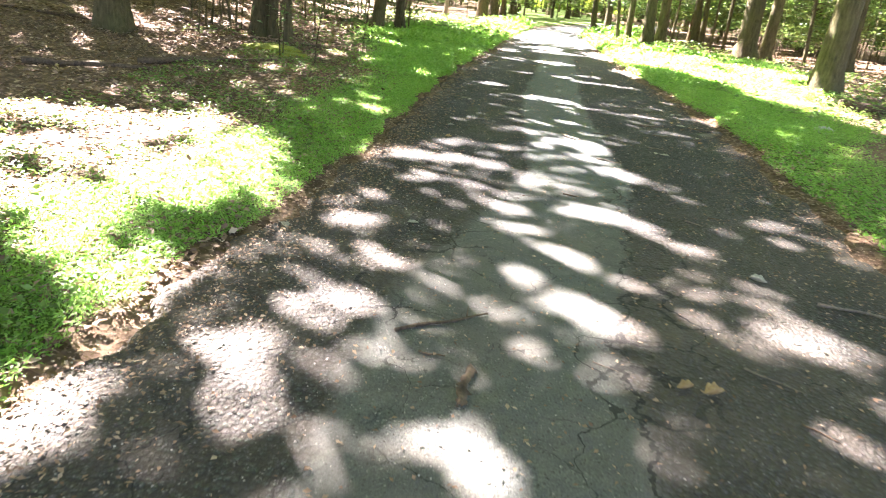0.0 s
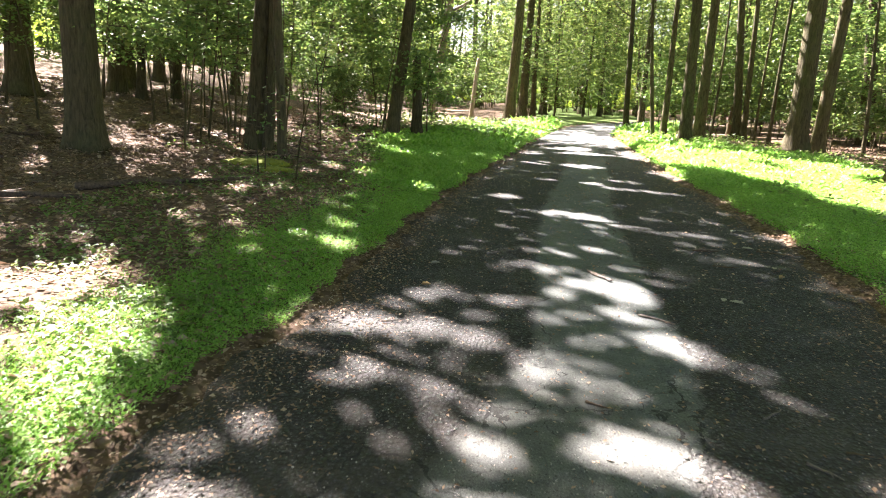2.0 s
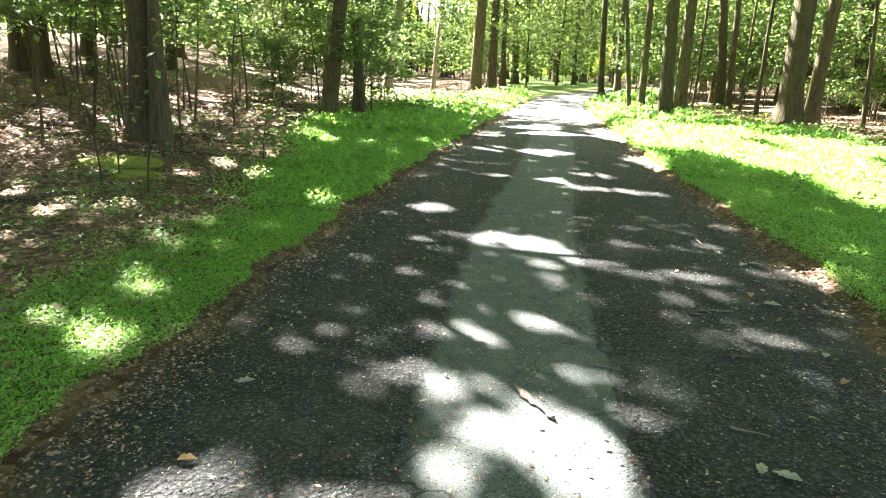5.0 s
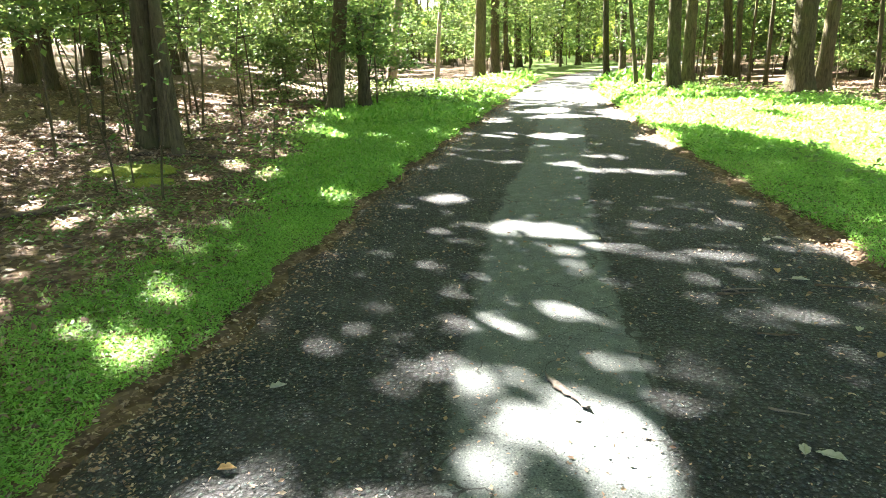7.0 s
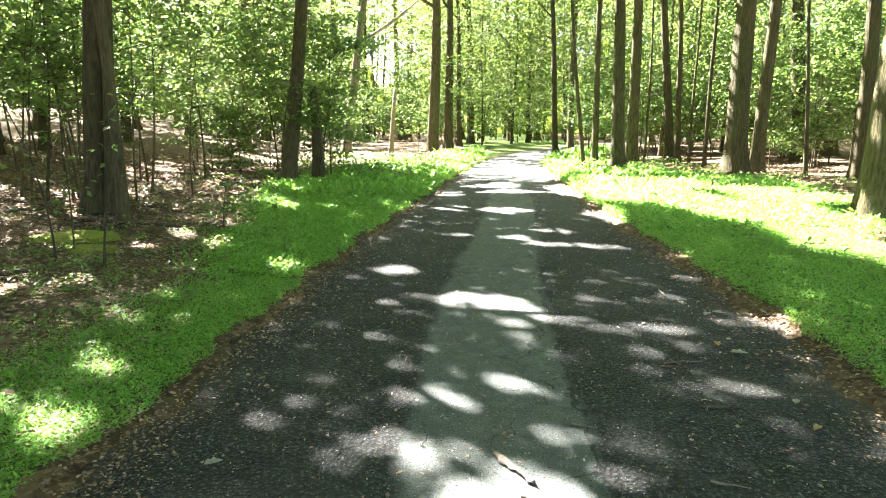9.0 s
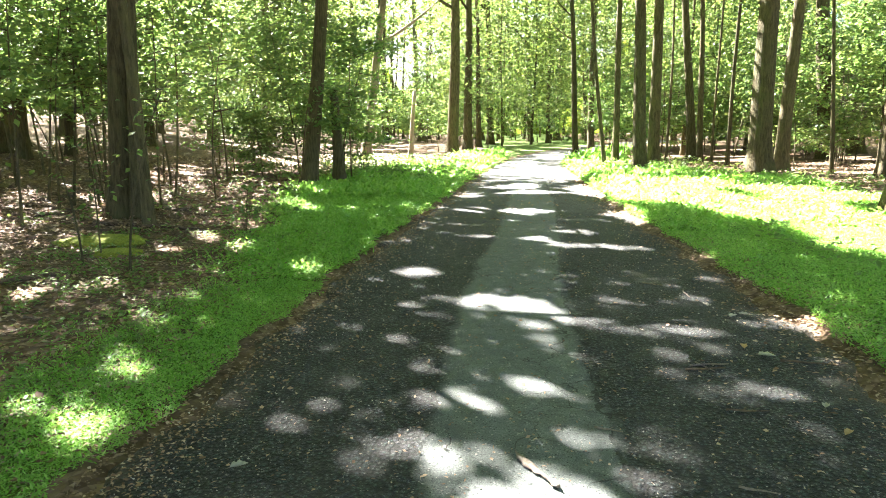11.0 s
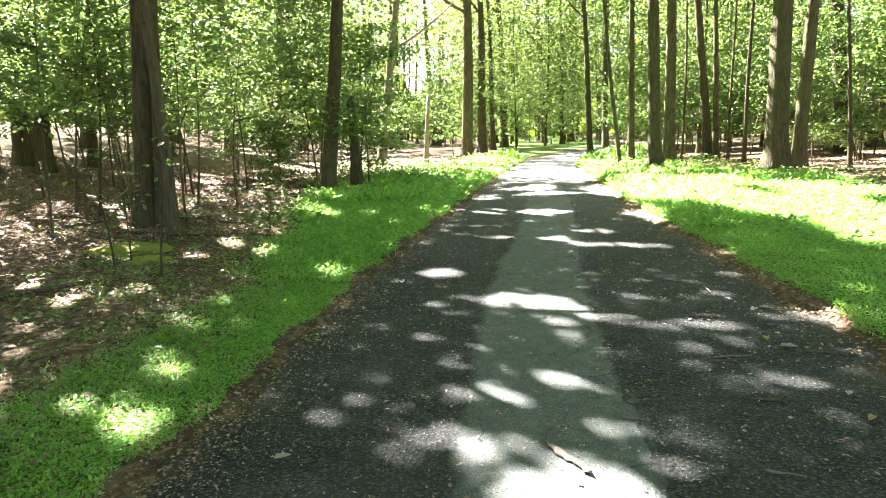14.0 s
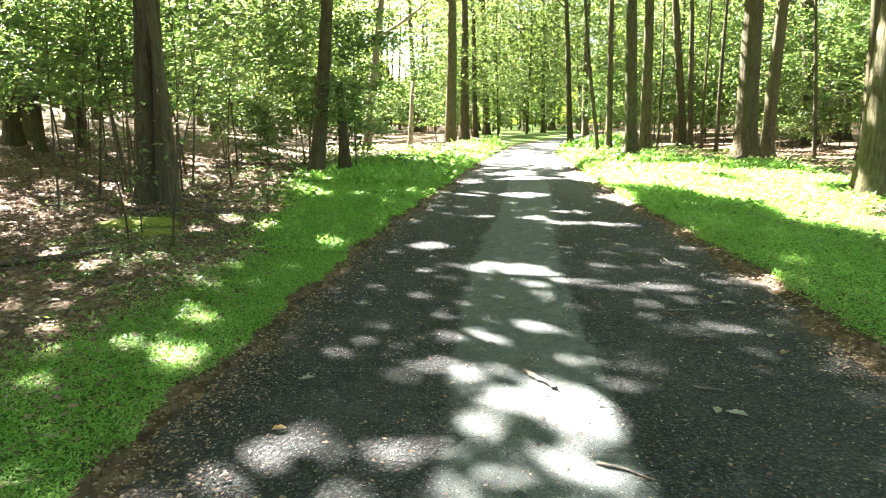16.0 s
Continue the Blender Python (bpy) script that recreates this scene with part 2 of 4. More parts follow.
def blades(at, heading, tilt, length, width, fold=0.25, cross=None):
    """Kite-shaped folded leaves: base points, heading and tilt angles, length and width of each."""
    n = len(at)
    d = np.stack([np.cos(heading) * np.cos(tilt), np.sin(heading) * np.cos(tilt), np.sin(tilt)], -1)
    if cross is None:
        cross = RNG.normal(0, 0.35, n)
    side = np.stack([-np.sin(heading), np.cos(heading), np.zeros(n)], -1)
    up = np.cross(d, side)
    side = side * np.cos(cross)[:, None] + up * np.sin(cross)[:, None]
    up = np.cross(d, side)
    L, W = np.broadcast_to(length, n)[:, None], np.broadcast_to(width, n)[:, None]
    mid = at + d * L * 0.45
    v = np.stack([at, mid + side * W * 0.5 + up * W * fold, at + d * L, mid - side * W * 0.5 + up * W * fold], 1).reshape(-1, 3)
    b = np.arange(n)[:, None] * 4
    f = np.concatenate([b + np.array([[0, 1, 2]]), b + np.array([[0, 2, 3]])], 1).reshape(-1, 3)
    return v, f


# ---- the plan: the road, the verges, the sunny places ----
LEFT_Y, LEFT_X = (-14, 1.8, 3.4, 5.6, 8.3, 10.8, 13.4, 17.8, 21.4, 26.6, 30.6, 35.6, 41.3, 48, 60, 95), (-2.4, -1.32, -1.09, -0.76, -0.58, -0.41, -0.18, 0.35, 0.76, 1.40, 1.95, 2.9, 4.5, 7.2, 13, 34)
RIGHT_Y, RIGHT_X = (-14, 4.1, 5.9, 9.2, 13.4, 16.3, 20.3, 23.5, 29.4, 34.0, 39.5, 45, 60, 95), (2.3, 2.88, 3.0, 3.37, 3.44, 3.42, 3.6, 3.7, 4.1, 4.9, 6.6, 8.9, 17, 38)
LANE_Y, LANE_X = (-14, 2.6, 4, 5.7, 7.6, 9, 10.3, 12, 13.5, 18, 24, 32, 40, 60, 95), (0.2, 0.30, 0.66, 1.12, 1.17, 1.22, 1.29, 1.44, 1.65, 2.1, 2.45, 3.3, 5.4, 15, 36)
VERGE_Y, VERGE_X = (-14, 3.0, 4.9, 6.5, 9.4, 11.3, 13.2, 16, 19.8, 22.6, 26.7, 33, 60, 95), (-3.2, -2.2, -1.85, -1.8, -1.4, -1.4, -1.65, -2.3, -3.0, -3.0, -2.2, 0.0, 8, 30)


def left_edge(y):
    return np.interp(y, LEFT_Y, LEFT_X)


def right_edge(y):
    return np.interp(y, RIGHT_Y, RIGHT_X)


def verge_edge(y):
    return np.interp(y, VERGE_Y, VERGE_X)


def right_verge(y):
    return np.interp(y, (-14, 8, 11, 14, 18, 22, 26, 32, 50), (4.2, 4.6, 5.6, 6.6, 8.4, 8.6, 6.8, 6.4, 11))


def wave(x, y, s=1.0):
    return (np.sin(x * 1.7 * s + 1.3) * np.cos(y * 1.3 * s + 0.4) + 0.6 * np.sin(x * 3.9 * s - y * 2.7 * s) + 0.4 * np.sin(y * 6.1 * s + x * 4.3 * s + 2.0)) / 2


def height(x, y):
    """The ground: level by the road, rising gently into the wood on its left."""
    rise = np.maximum(-x - 6.0, 0)
    h = 0.085 * rise ** 1.08 / (1 + rise / 90) + 0.012 * np.maximum(x - 7, 0)
    d = np.maximum(left_edge(y) - x, x - right_edge(y))
    h = h + np.clip(d, 0, 1) * 0.04 + np.clip(d / 2, 0, 1) * 0.03 * wave(x, y, 0.7)
    return np.where(d < 0.05, -0.05, h)


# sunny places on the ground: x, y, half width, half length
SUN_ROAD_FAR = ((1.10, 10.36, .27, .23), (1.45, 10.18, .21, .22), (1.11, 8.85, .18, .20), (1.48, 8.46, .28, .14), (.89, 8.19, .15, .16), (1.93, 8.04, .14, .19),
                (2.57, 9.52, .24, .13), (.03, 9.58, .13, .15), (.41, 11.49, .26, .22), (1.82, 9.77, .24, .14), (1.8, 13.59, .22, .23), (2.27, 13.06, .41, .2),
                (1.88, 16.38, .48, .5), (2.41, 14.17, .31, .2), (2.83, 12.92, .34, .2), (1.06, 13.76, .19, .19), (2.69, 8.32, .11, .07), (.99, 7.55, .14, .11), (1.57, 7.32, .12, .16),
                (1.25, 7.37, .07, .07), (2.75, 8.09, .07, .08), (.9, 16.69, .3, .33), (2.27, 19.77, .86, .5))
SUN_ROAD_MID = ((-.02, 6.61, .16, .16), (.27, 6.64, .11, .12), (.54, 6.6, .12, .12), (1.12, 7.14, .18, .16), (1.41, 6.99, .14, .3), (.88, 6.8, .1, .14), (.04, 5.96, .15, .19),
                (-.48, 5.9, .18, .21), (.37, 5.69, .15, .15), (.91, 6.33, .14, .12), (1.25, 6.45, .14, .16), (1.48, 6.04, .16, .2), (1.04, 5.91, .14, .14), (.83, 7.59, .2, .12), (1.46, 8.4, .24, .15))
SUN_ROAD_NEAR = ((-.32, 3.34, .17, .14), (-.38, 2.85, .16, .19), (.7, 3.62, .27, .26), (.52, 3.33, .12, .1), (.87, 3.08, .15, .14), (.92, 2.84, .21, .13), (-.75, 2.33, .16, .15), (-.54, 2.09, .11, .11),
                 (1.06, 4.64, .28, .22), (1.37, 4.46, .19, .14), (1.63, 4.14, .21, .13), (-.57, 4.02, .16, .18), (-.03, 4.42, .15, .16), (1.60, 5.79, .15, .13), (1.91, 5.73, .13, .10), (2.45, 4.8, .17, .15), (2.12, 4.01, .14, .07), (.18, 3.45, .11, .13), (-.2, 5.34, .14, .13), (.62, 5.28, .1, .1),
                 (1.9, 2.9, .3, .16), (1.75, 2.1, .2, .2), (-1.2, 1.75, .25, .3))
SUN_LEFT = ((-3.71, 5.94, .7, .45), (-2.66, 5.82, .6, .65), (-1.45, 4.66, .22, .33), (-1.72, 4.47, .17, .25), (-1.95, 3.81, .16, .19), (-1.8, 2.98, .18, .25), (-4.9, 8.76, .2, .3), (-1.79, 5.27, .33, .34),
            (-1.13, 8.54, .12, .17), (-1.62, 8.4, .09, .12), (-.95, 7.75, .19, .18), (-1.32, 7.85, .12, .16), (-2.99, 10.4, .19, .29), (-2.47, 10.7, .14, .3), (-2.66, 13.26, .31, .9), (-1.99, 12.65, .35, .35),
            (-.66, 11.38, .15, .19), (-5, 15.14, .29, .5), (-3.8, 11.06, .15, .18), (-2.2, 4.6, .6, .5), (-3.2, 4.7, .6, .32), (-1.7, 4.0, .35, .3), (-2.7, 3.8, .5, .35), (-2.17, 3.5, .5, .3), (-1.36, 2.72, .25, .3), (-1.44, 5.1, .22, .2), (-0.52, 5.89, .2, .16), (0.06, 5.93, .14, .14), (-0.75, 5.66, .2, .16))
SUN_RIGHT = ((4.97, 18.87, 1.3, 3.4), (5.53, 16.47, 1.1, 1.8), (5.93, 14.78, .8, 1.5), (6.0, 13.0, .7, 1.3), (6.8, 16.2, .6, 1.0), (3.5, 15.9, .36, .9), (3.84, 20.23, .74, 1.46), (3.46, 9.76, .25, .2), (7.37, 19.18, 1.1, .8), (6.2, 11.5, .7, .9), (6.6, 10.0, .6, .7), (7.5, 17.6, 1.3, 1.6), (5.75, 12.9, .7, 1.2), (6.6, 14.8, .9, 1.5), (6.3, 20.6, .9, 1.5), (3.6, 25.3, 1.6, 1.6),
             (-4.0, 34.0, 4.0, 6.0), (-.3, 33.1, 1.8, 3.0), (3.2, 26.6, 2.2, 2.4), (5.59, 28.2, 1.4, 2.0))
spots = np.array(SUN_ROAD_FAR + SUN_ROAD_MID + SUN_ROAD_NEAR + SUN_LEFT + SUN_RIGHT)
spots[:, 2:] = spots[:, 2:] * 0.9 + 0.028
g = np.random.default_rng(5)
more = []
for cx, cy, wx, wy, n, lo, hi in ((-13, 20, 8, 10, 40, 0.15, 0.5), (-6.5, 22, 3, 6, 16, 0.15, 0.4), (2.3, 21.5, 1.6, 2.6, 12, 0.2, 0.5), (12, 30, 4, 6, 26, 0.4, 1.2), (2, 50, 14, 12, 40, 0.5, 1.8), (2, -4, 4, 4, 18, 0.15, 0.35)):
    more.append(np.stack([cx + g.uniform(-wx, wx, n), cy + g.uniform(-wy, wy, n), g.uniform(lo, hi, n) * 1.3, g.uniform(lo, hi, n) * 0.7], -1))
spots = np.vstack([spots] + more)
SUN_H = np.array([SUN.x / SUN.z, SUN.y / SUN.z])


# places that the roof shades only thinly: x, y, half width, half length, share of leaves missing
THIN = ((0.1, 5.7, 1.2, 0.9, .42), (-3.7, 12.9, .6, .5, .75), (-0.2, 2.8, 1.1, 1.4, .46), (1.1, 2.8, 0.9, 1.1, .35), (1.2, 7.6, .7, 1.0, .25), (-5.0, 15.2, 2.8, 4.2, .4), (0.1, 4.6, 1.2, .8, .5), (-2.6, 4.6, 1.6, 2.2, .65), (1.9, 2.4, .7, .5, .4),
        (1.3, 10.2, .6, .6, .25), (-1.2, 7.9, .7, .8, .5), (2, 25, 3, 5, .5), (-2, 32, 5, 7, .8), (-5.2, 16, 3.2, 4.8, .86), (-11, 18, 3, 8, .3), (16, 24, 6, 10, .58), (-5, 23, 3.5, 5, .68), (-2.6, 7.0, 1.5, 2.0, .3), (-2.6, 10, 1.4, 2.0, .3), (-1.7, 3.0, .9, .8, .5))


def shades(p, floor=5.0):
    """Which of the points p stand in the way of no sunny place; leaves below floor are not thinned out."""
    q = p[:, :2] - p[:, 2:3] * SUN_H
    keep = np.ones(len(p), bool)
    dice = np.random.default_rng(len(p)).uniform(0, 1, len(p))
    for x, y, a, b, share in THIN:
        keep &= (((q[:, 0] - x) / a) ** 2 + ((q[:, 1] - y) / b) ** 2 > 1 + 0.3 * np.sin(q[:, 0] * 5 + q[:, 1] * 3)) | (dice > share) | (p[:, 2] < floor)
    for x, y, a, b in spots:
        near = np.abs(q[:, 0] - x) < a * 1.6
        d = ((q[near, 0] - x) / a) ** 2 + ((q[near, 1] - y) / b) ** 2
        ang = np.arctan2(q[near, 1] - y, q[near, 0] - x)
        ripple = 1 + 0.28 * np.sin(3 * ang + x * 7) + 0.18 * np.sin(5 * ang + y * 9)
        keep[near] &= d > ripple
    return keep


# ---- ground and road ----
def axis(parts_):
    return np.unique(np.concatenate([np.arange(a, b, s) for a, b, s in parts_]).round(3))


def build_ground():
    xs = axis(((-400, -60, 40), (-60, -14, 2), (-14, -5, 0.4), (-5, 8, 0.14), (8, 16, 0.4), (16, 60, 2), (60, 401, 40)))
    ys = axis(((-300, -20, 40), (-20, 0, 1.0), (0, 16, 0.16), (16, 34, 0.3), (34, 100, 1.5), (100, 501, 40)))
    X, Y = np.meshgrid(xs, ys)
    Z = height(X, Y)
    v = np.stack([X, Y, Z], -1).reshape(-1, 3)
    n, m = len(ys), len(xs)
    i = np.arange(n - 1)[:, None] * m + np.arange(m - 1)[None]
    f = np.stack([i, i + 1, i + m + 1, i + m], -1).reshape(-1, 4)
    me = mesh_from("ground", v, f, GROUND, True)
    le, re = left_edge(v[:, 1]), right_edge(v[:, 1])
    green = np.where(v[:, 0] < 1.5, np.clip((v[:, 0] - verge_edge(v[:, 1])) / 0.5, -0.6, 1), np.clip((right_verge(v[:, 1]) - v[:, 0]) / 0.8, -0.6, 1))
    bare = np.minimum(np.abs(v[:, 0] - le), np.abs(v[:, 0] - re))
    green = np.where(bare < 0.22, -0.5, green)
    me.attributes.new("verge", "FLOAT", "POINT").data.foreach_set("value", green.astype(np.float32))
    tagged(new("ground", me), "woodland floor with brown leaf litter and mossy soil", "ground", kind="structure")


def build_road():
    ys = np.concatenate([np.arange(-14, 24, 0.12), np.arange(24, 90, 0.5)])
    k = 40
    u = np.linspace(0, 1, k)
    ragged = lambda y, s: 0.07 * np.sin(y * 3.1 + s) + 0.05 * np.sin(y * 7.7 + 2 * s) + 0.03 * np.sin(y * 17.3 + s)
    a, b = left_edge(ys) - 0.05 + ragged(ys, 1.0), right_edge(ys) + 0.05 + ragged(ys, 4.0)
    X = a[:, None] + (b - a)[:, None] * u
    Y = np.repeat(ys[:, None], k, 1)
    Z = 0.005 + 0.012 * (1 - (2 * u - 1) ** 2)[None] + 0.004 * wave(X, Y, 1.2)
    Z[:, 0] = Z[:, -1] = -0.06
    v = np.stack([X, Y, Z], -1).reshape(-1, 3)
    i = np.arange(len(ys) - 1)[:, None] * k + np.arange(k - 1)[None]
    f = np.stack([i, i + 1, i + k + 1, i + k], -1).reshape(-1, 4)
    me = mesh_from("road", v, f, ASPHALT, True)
    lane = (v[:, 0] - np.interp(v[:, 1], LANE_Y, LANE_X)) * np.interp(v[:, 1], (3, 6), (0.8, 1.0))
    inset = np.minimum(X - a[:, None], b[:, None] - X).ravel()
    for name, value in (("lane", lane), ("inset", inset)):
        me.attributes.new(name, "FLOAT", "POINT").data.foreach_set("value", value.astype(np.float32))
    tagged(new("road", me), "narrow old asphalt road with a worn pale middle and cracks", "road", kind="structure")


build_ground()
build_road()

# ---- trees ----
# x, y, radius at breast height, lean to the right per metre
NEAR_TREES = ((-4.78, 15.45, .20, .07), (-4.46, 15.3, .10, .05), (-3.88, 14.51, .085, -.015), (-3.05, 21.10, .17, .113), (-0.03, 37.0, .26, .023), (5.83, 37.44, .14, -.063), (7.68, 44.06, .18, -.024), (5.28, 27.24, .07, -.126), (6.08, 29.58, .12, .004),
              (6.10, 25.99, .19, -.065), (7.18, 28.64, .19, -.023), (7.95, 29.83, .05, .025), (9.15, 30.64, .16, -.073), (9.19, 29.88, .11, -.045), (9.46, 29.45, .05, -.028), (9.52, 28.1, .07, -.009))
SIDE_TREES = ((9.18, 24.67, .30, -.01), (10.22, 25.67, .19, .008), (11.04, 24.32, .06, -.044), (14.36, 31.24, .27, -.097), (17.58, 35.17, .26, .015), (-13.65, 25.21, .27, .05), (-12.05, 23.96, .14, .05), (-11.91, 26.05, .15, .05),
              (-8.37, 35.26, .23, .062), (-6.8, 13.03, .27, -.006), (-13.15, 19.76, .33, .02), (-14.76, 27.64, .3, .05), (7.55, 15.3, .26, .02), (11.59, 22.67, .19, -.03))
placed = []          # x, y, radius, tree


def stem_line(x, y, lean, tall, seed, n=16, sway=0.12):
    r = np.random.default_rng(seed)
    z0 = float(height(np.array(x), np.array(y)))
    t = np.linspace(0, 1, n) ** 1.6
    z = t * tall
    px, py = r.uniform(0, 6.28, 2)
    fx = x + lean * z + sway * (np.sin(z * 0.55 + px) - np.sin(px)) * t
    fy = y + r.normal(0, 0.02) * z + sway * (np.sin(z * 0.5 + py) - np.sin(py)) * t
    return np.stack([fx, fy, z0 - 0.08 + z], -1)


def build_tree(x, y, r, lean, tall=None, material=None, label="", group="trees of the wood", seed=0):
    """A trunk with its flared foot, and some limbs; the crown follows later."""
    tall = tall or 9 + 24 * min(r, 0.3)
    tree = new("tree")
    tree.location = (x, y, float(height(np.array(x), np.array(y))))
    tagged(tree, label or "tall forest tree with grey-brown furrowed bark", "tree", group)
    line = stem_line(x, y, lean, tall, seed)
    zz = line[:, 2] - line[0, 2]
    rad = r * (1.08 - 0.72 * zz / tall)
    base = np.array(tree.location)
    v, f = tube(line - base, rad, 14 if r > 0.15 else 8, seed, 0.035, 0.75 if r > 0.1 else 0.4)
    trunk = part("trunk", mesh_from("trunk", v, f, material or BARK, True), tree)
    q = np.random.default_rng(seed + 900)
    for _ in range(4 if r > 0.12 else 2):
        k = q.uniform(0.5, 0.9)
        i = int(np.searchsorted(zz, k * tall)) - 1
        a = q.uniform(0, 6.28)
        L = q.uniform(1.5, 3.2) * (1.3 if r > 0.15 else 0.7)
        s = np.linspace(0, 1, 6)
        pts = line[i] - base + np.stack([np.cos(a) * L * s, np.sin(a) * L * s, L * (0.45 * s + 0.25 * s ** 2)], -1)
        rr = rad[i] * 0.42 * (1 - 0.8 * s)
        v, f = tube(pts, rr, 6, seed, 0.05)
        part("limb", mesh_from("limb", v, f, material or BARK, True), tree)
    placed.append((x, y, r, tree, line[-1]))
    return tree


for n, (x, y, r, lean) in enumerate(NEAR_TREES + SIDE_TREES):
    label = "thin young tree with smooth brown bark" if r < 0.09 else "old thick tree with flared roots and furrowed bark" if r > 0.25 else "slim straight forest tree with grey-brown bark"
    build_tree(x, y, r, lean, label=label, seed=n)
build_tree(-3.70, 34.02, .2, .155, 11, PALE_BARK, "leaning pale tree trunk in full sun", seed=60)


def wood_spots():
    """Places for the trees further back, apart from each other and clear of the road and the glade."""
    q = np.random.default_rng(21)
    got = [(p[0], p[1]) for p in placed]
    out = []
    for _ in range(3000):
        # trees at y < 0 stay unseen, added to close the shading wood behind
        x, y = q.uniform(-48, 46), q.uniform(-22, 92)
        if left_edge(y) - 2.6 < x < right_edge(y) + 2.2:
            continue
        if -9 < x < 13 and -2 < y < 31 or -9.5 < x < -0.6 and 30 < y < 62 or -6 < x < 8 and -12 < y < 3:
            continue
        if min((x - a) ** 2 + (y - b) ** 2 for a, b in got) < (2.7 if y > 42 and abs(x - 3) < 15 else 4.6 if y > 28 else 5.2) ** 2:
            continue
        got.append((x, y))
        out.append((x, y))
    return out


for n, (x, y) in enumerate(wood_spots()):
    q = np.random.default_rng(n + 300)
    build_tree(x, y, float(q.choice([0.06, 0.09, 0.12, 0.16, 0.2, 0.26])), q.normal(0, 0.03), seed=n + 100, group="trees further back in the wood")

# the far end of the wood, where single leaves can no longer be told apart
def build_far_woods():
    s = Shade("far_leaves")
    n1, n2 = s.noise(0.35, 4, 0.6), s.noise(2.2, 5, 0.7)
    v = s.calc("ADD", s.calc("MULTIPLY", n1, 0.5), s.calc("MULTIPLY", n2, 0.5))
    c = s.ramp(v, (0.3, (0.03, 0.055, 0.012)), (0.5, (0.085, 0.14, 0.028)), (0.7, (0.2, 0.25, 0.05)))
    s.thin(c, s.mix(1.0, c, (1.9, 1.75, 0.75), "MULTIPLY"), 0.5)
    s.bump(v, 1.0, 0.6)
    s.done(c, 0.8, 0.1)
    a = np.radians(np.linspace(-62, 62, 260))
    up = np.linspace(0, 1, 26)
    A, U = np.meshgrid(a, up)
    dip = 1 - 0.5 * np.exp(-((np.degrees(A) + 5.4) / 2.0) ** 2)
    top = (13.5 + 2.0 * np.sin(A * 23) + 1.5 * np.sin(A * 61 + 1) + 1.2 * np.sin(A * 131)) * dip
    R = 101 + 2.5 * np.sin(A * 47 + U * 5) + 1.6 * np.sin(A * 113 - U * 11) + 3 * U
    X, Y = 1 + R * np.sin(A), 4 + R * np.cos(A)
    Z = height(X[0], Y[0])[None] - 0.4 + U * top
    vv = np.stack([X, Y, Z], -1).reshape(-1, 3)
    m = len(a)
    i = np.arange(len(up) - 1)[:, None] * m + np.arange(m - 1)[None]
    f = np.stack([i, i + 1, i + m + 1, i + m], -1).reshape(-1, 4)
    tagged(new("backdrop", mesh_from("backdrop", vv, f, s.mat)), "distant green edge of the wood", "woods", kind="structure")


build_far_woods()


# a dead snag beside the slim tree, and a broken one in the glade
def build_snag(x, y, r, lean, tall, material, label, seed):
    snag = new("dead_tree")
    base = np.array((x, y, float(height(np.array(x), np.array(y)))))
    snag.location = base
    tagged(snag, label, "dead tree")
    line = stem_line(x, y, lean, tall, seed, 10, 0.04)
    v, f = tube(line - base, np.linspace(r * 1.05, r * 0.6, 10), 10, seed, 0.08, 0.5)
    part("trunk", mesh_from("trunk", v, f, material, True), snag)
    return snag


build_snag(-2.41, 21.77, .17, -.03, 2.4, BARK, "dead broken tree trunk with dark bark", 71)
build_snag(-1.81, 34.92, .12, .05, 3.0, PALE_BARK, "short broken pale trunk in the sunny glade", 72)


# ---- crowns: the leaf roof, shared out to the trees ----
def sprays(centres, count, spread, flat, q):
    """Points of flat, loose sprays of leaves around the centres."""
    n = len(centres)
    off = q.normal(0, 1, (n, count, 3)) * np.array([spread, spread, spread * flat])
    return (centres[:, None] + off).reshape(-1, 3)


def leaf_cloud(name, p, size, material, parent, base, q, label=""):
    n = len(p)
    s = size * q.uniform(0.65, 1.25, n)
    turn, tip = q.uniform(0, 6.28, n), q.normal(-0.2, 0.42, n)
    p = p - np.stack([np.cos(turn), np.sin(turn), np.zeros(n)], -1) * (s * 0.45)[:, None]
    v, f = blades(p - base, turn, tip, s, s * q.uniform(0.5, 0.75, n), 0.15, q.normal(0, 0.5, n))
    return part(name, mesh_from(name, v, f, material), parent, label)


def in_glade(p):
    u = (p[:, 0] - 0.9) / np.maximum(p[:, 1] - 4.7, 1)
    rim = 0.012 * np.sin(p[:, 2] * 1.9) + 0.008 * np.sin(p[:, 1] * 1.1 + p[:, 2] * 3.3)
    ragged = np.sin(p[:, 0] * 2.3 + p[:, 2] * 1.7) * np.sin(p[:, 1] * 0.9 + p[:, 2] * 2.1) < 0.25
    return (u > -0.135 + rim) & (u < -0.052 + rim) & (p[:, 1] > 31) & (p[:, 1] < 90) & (p[:, 2] > 2.6 + 8 * rim) & ragged


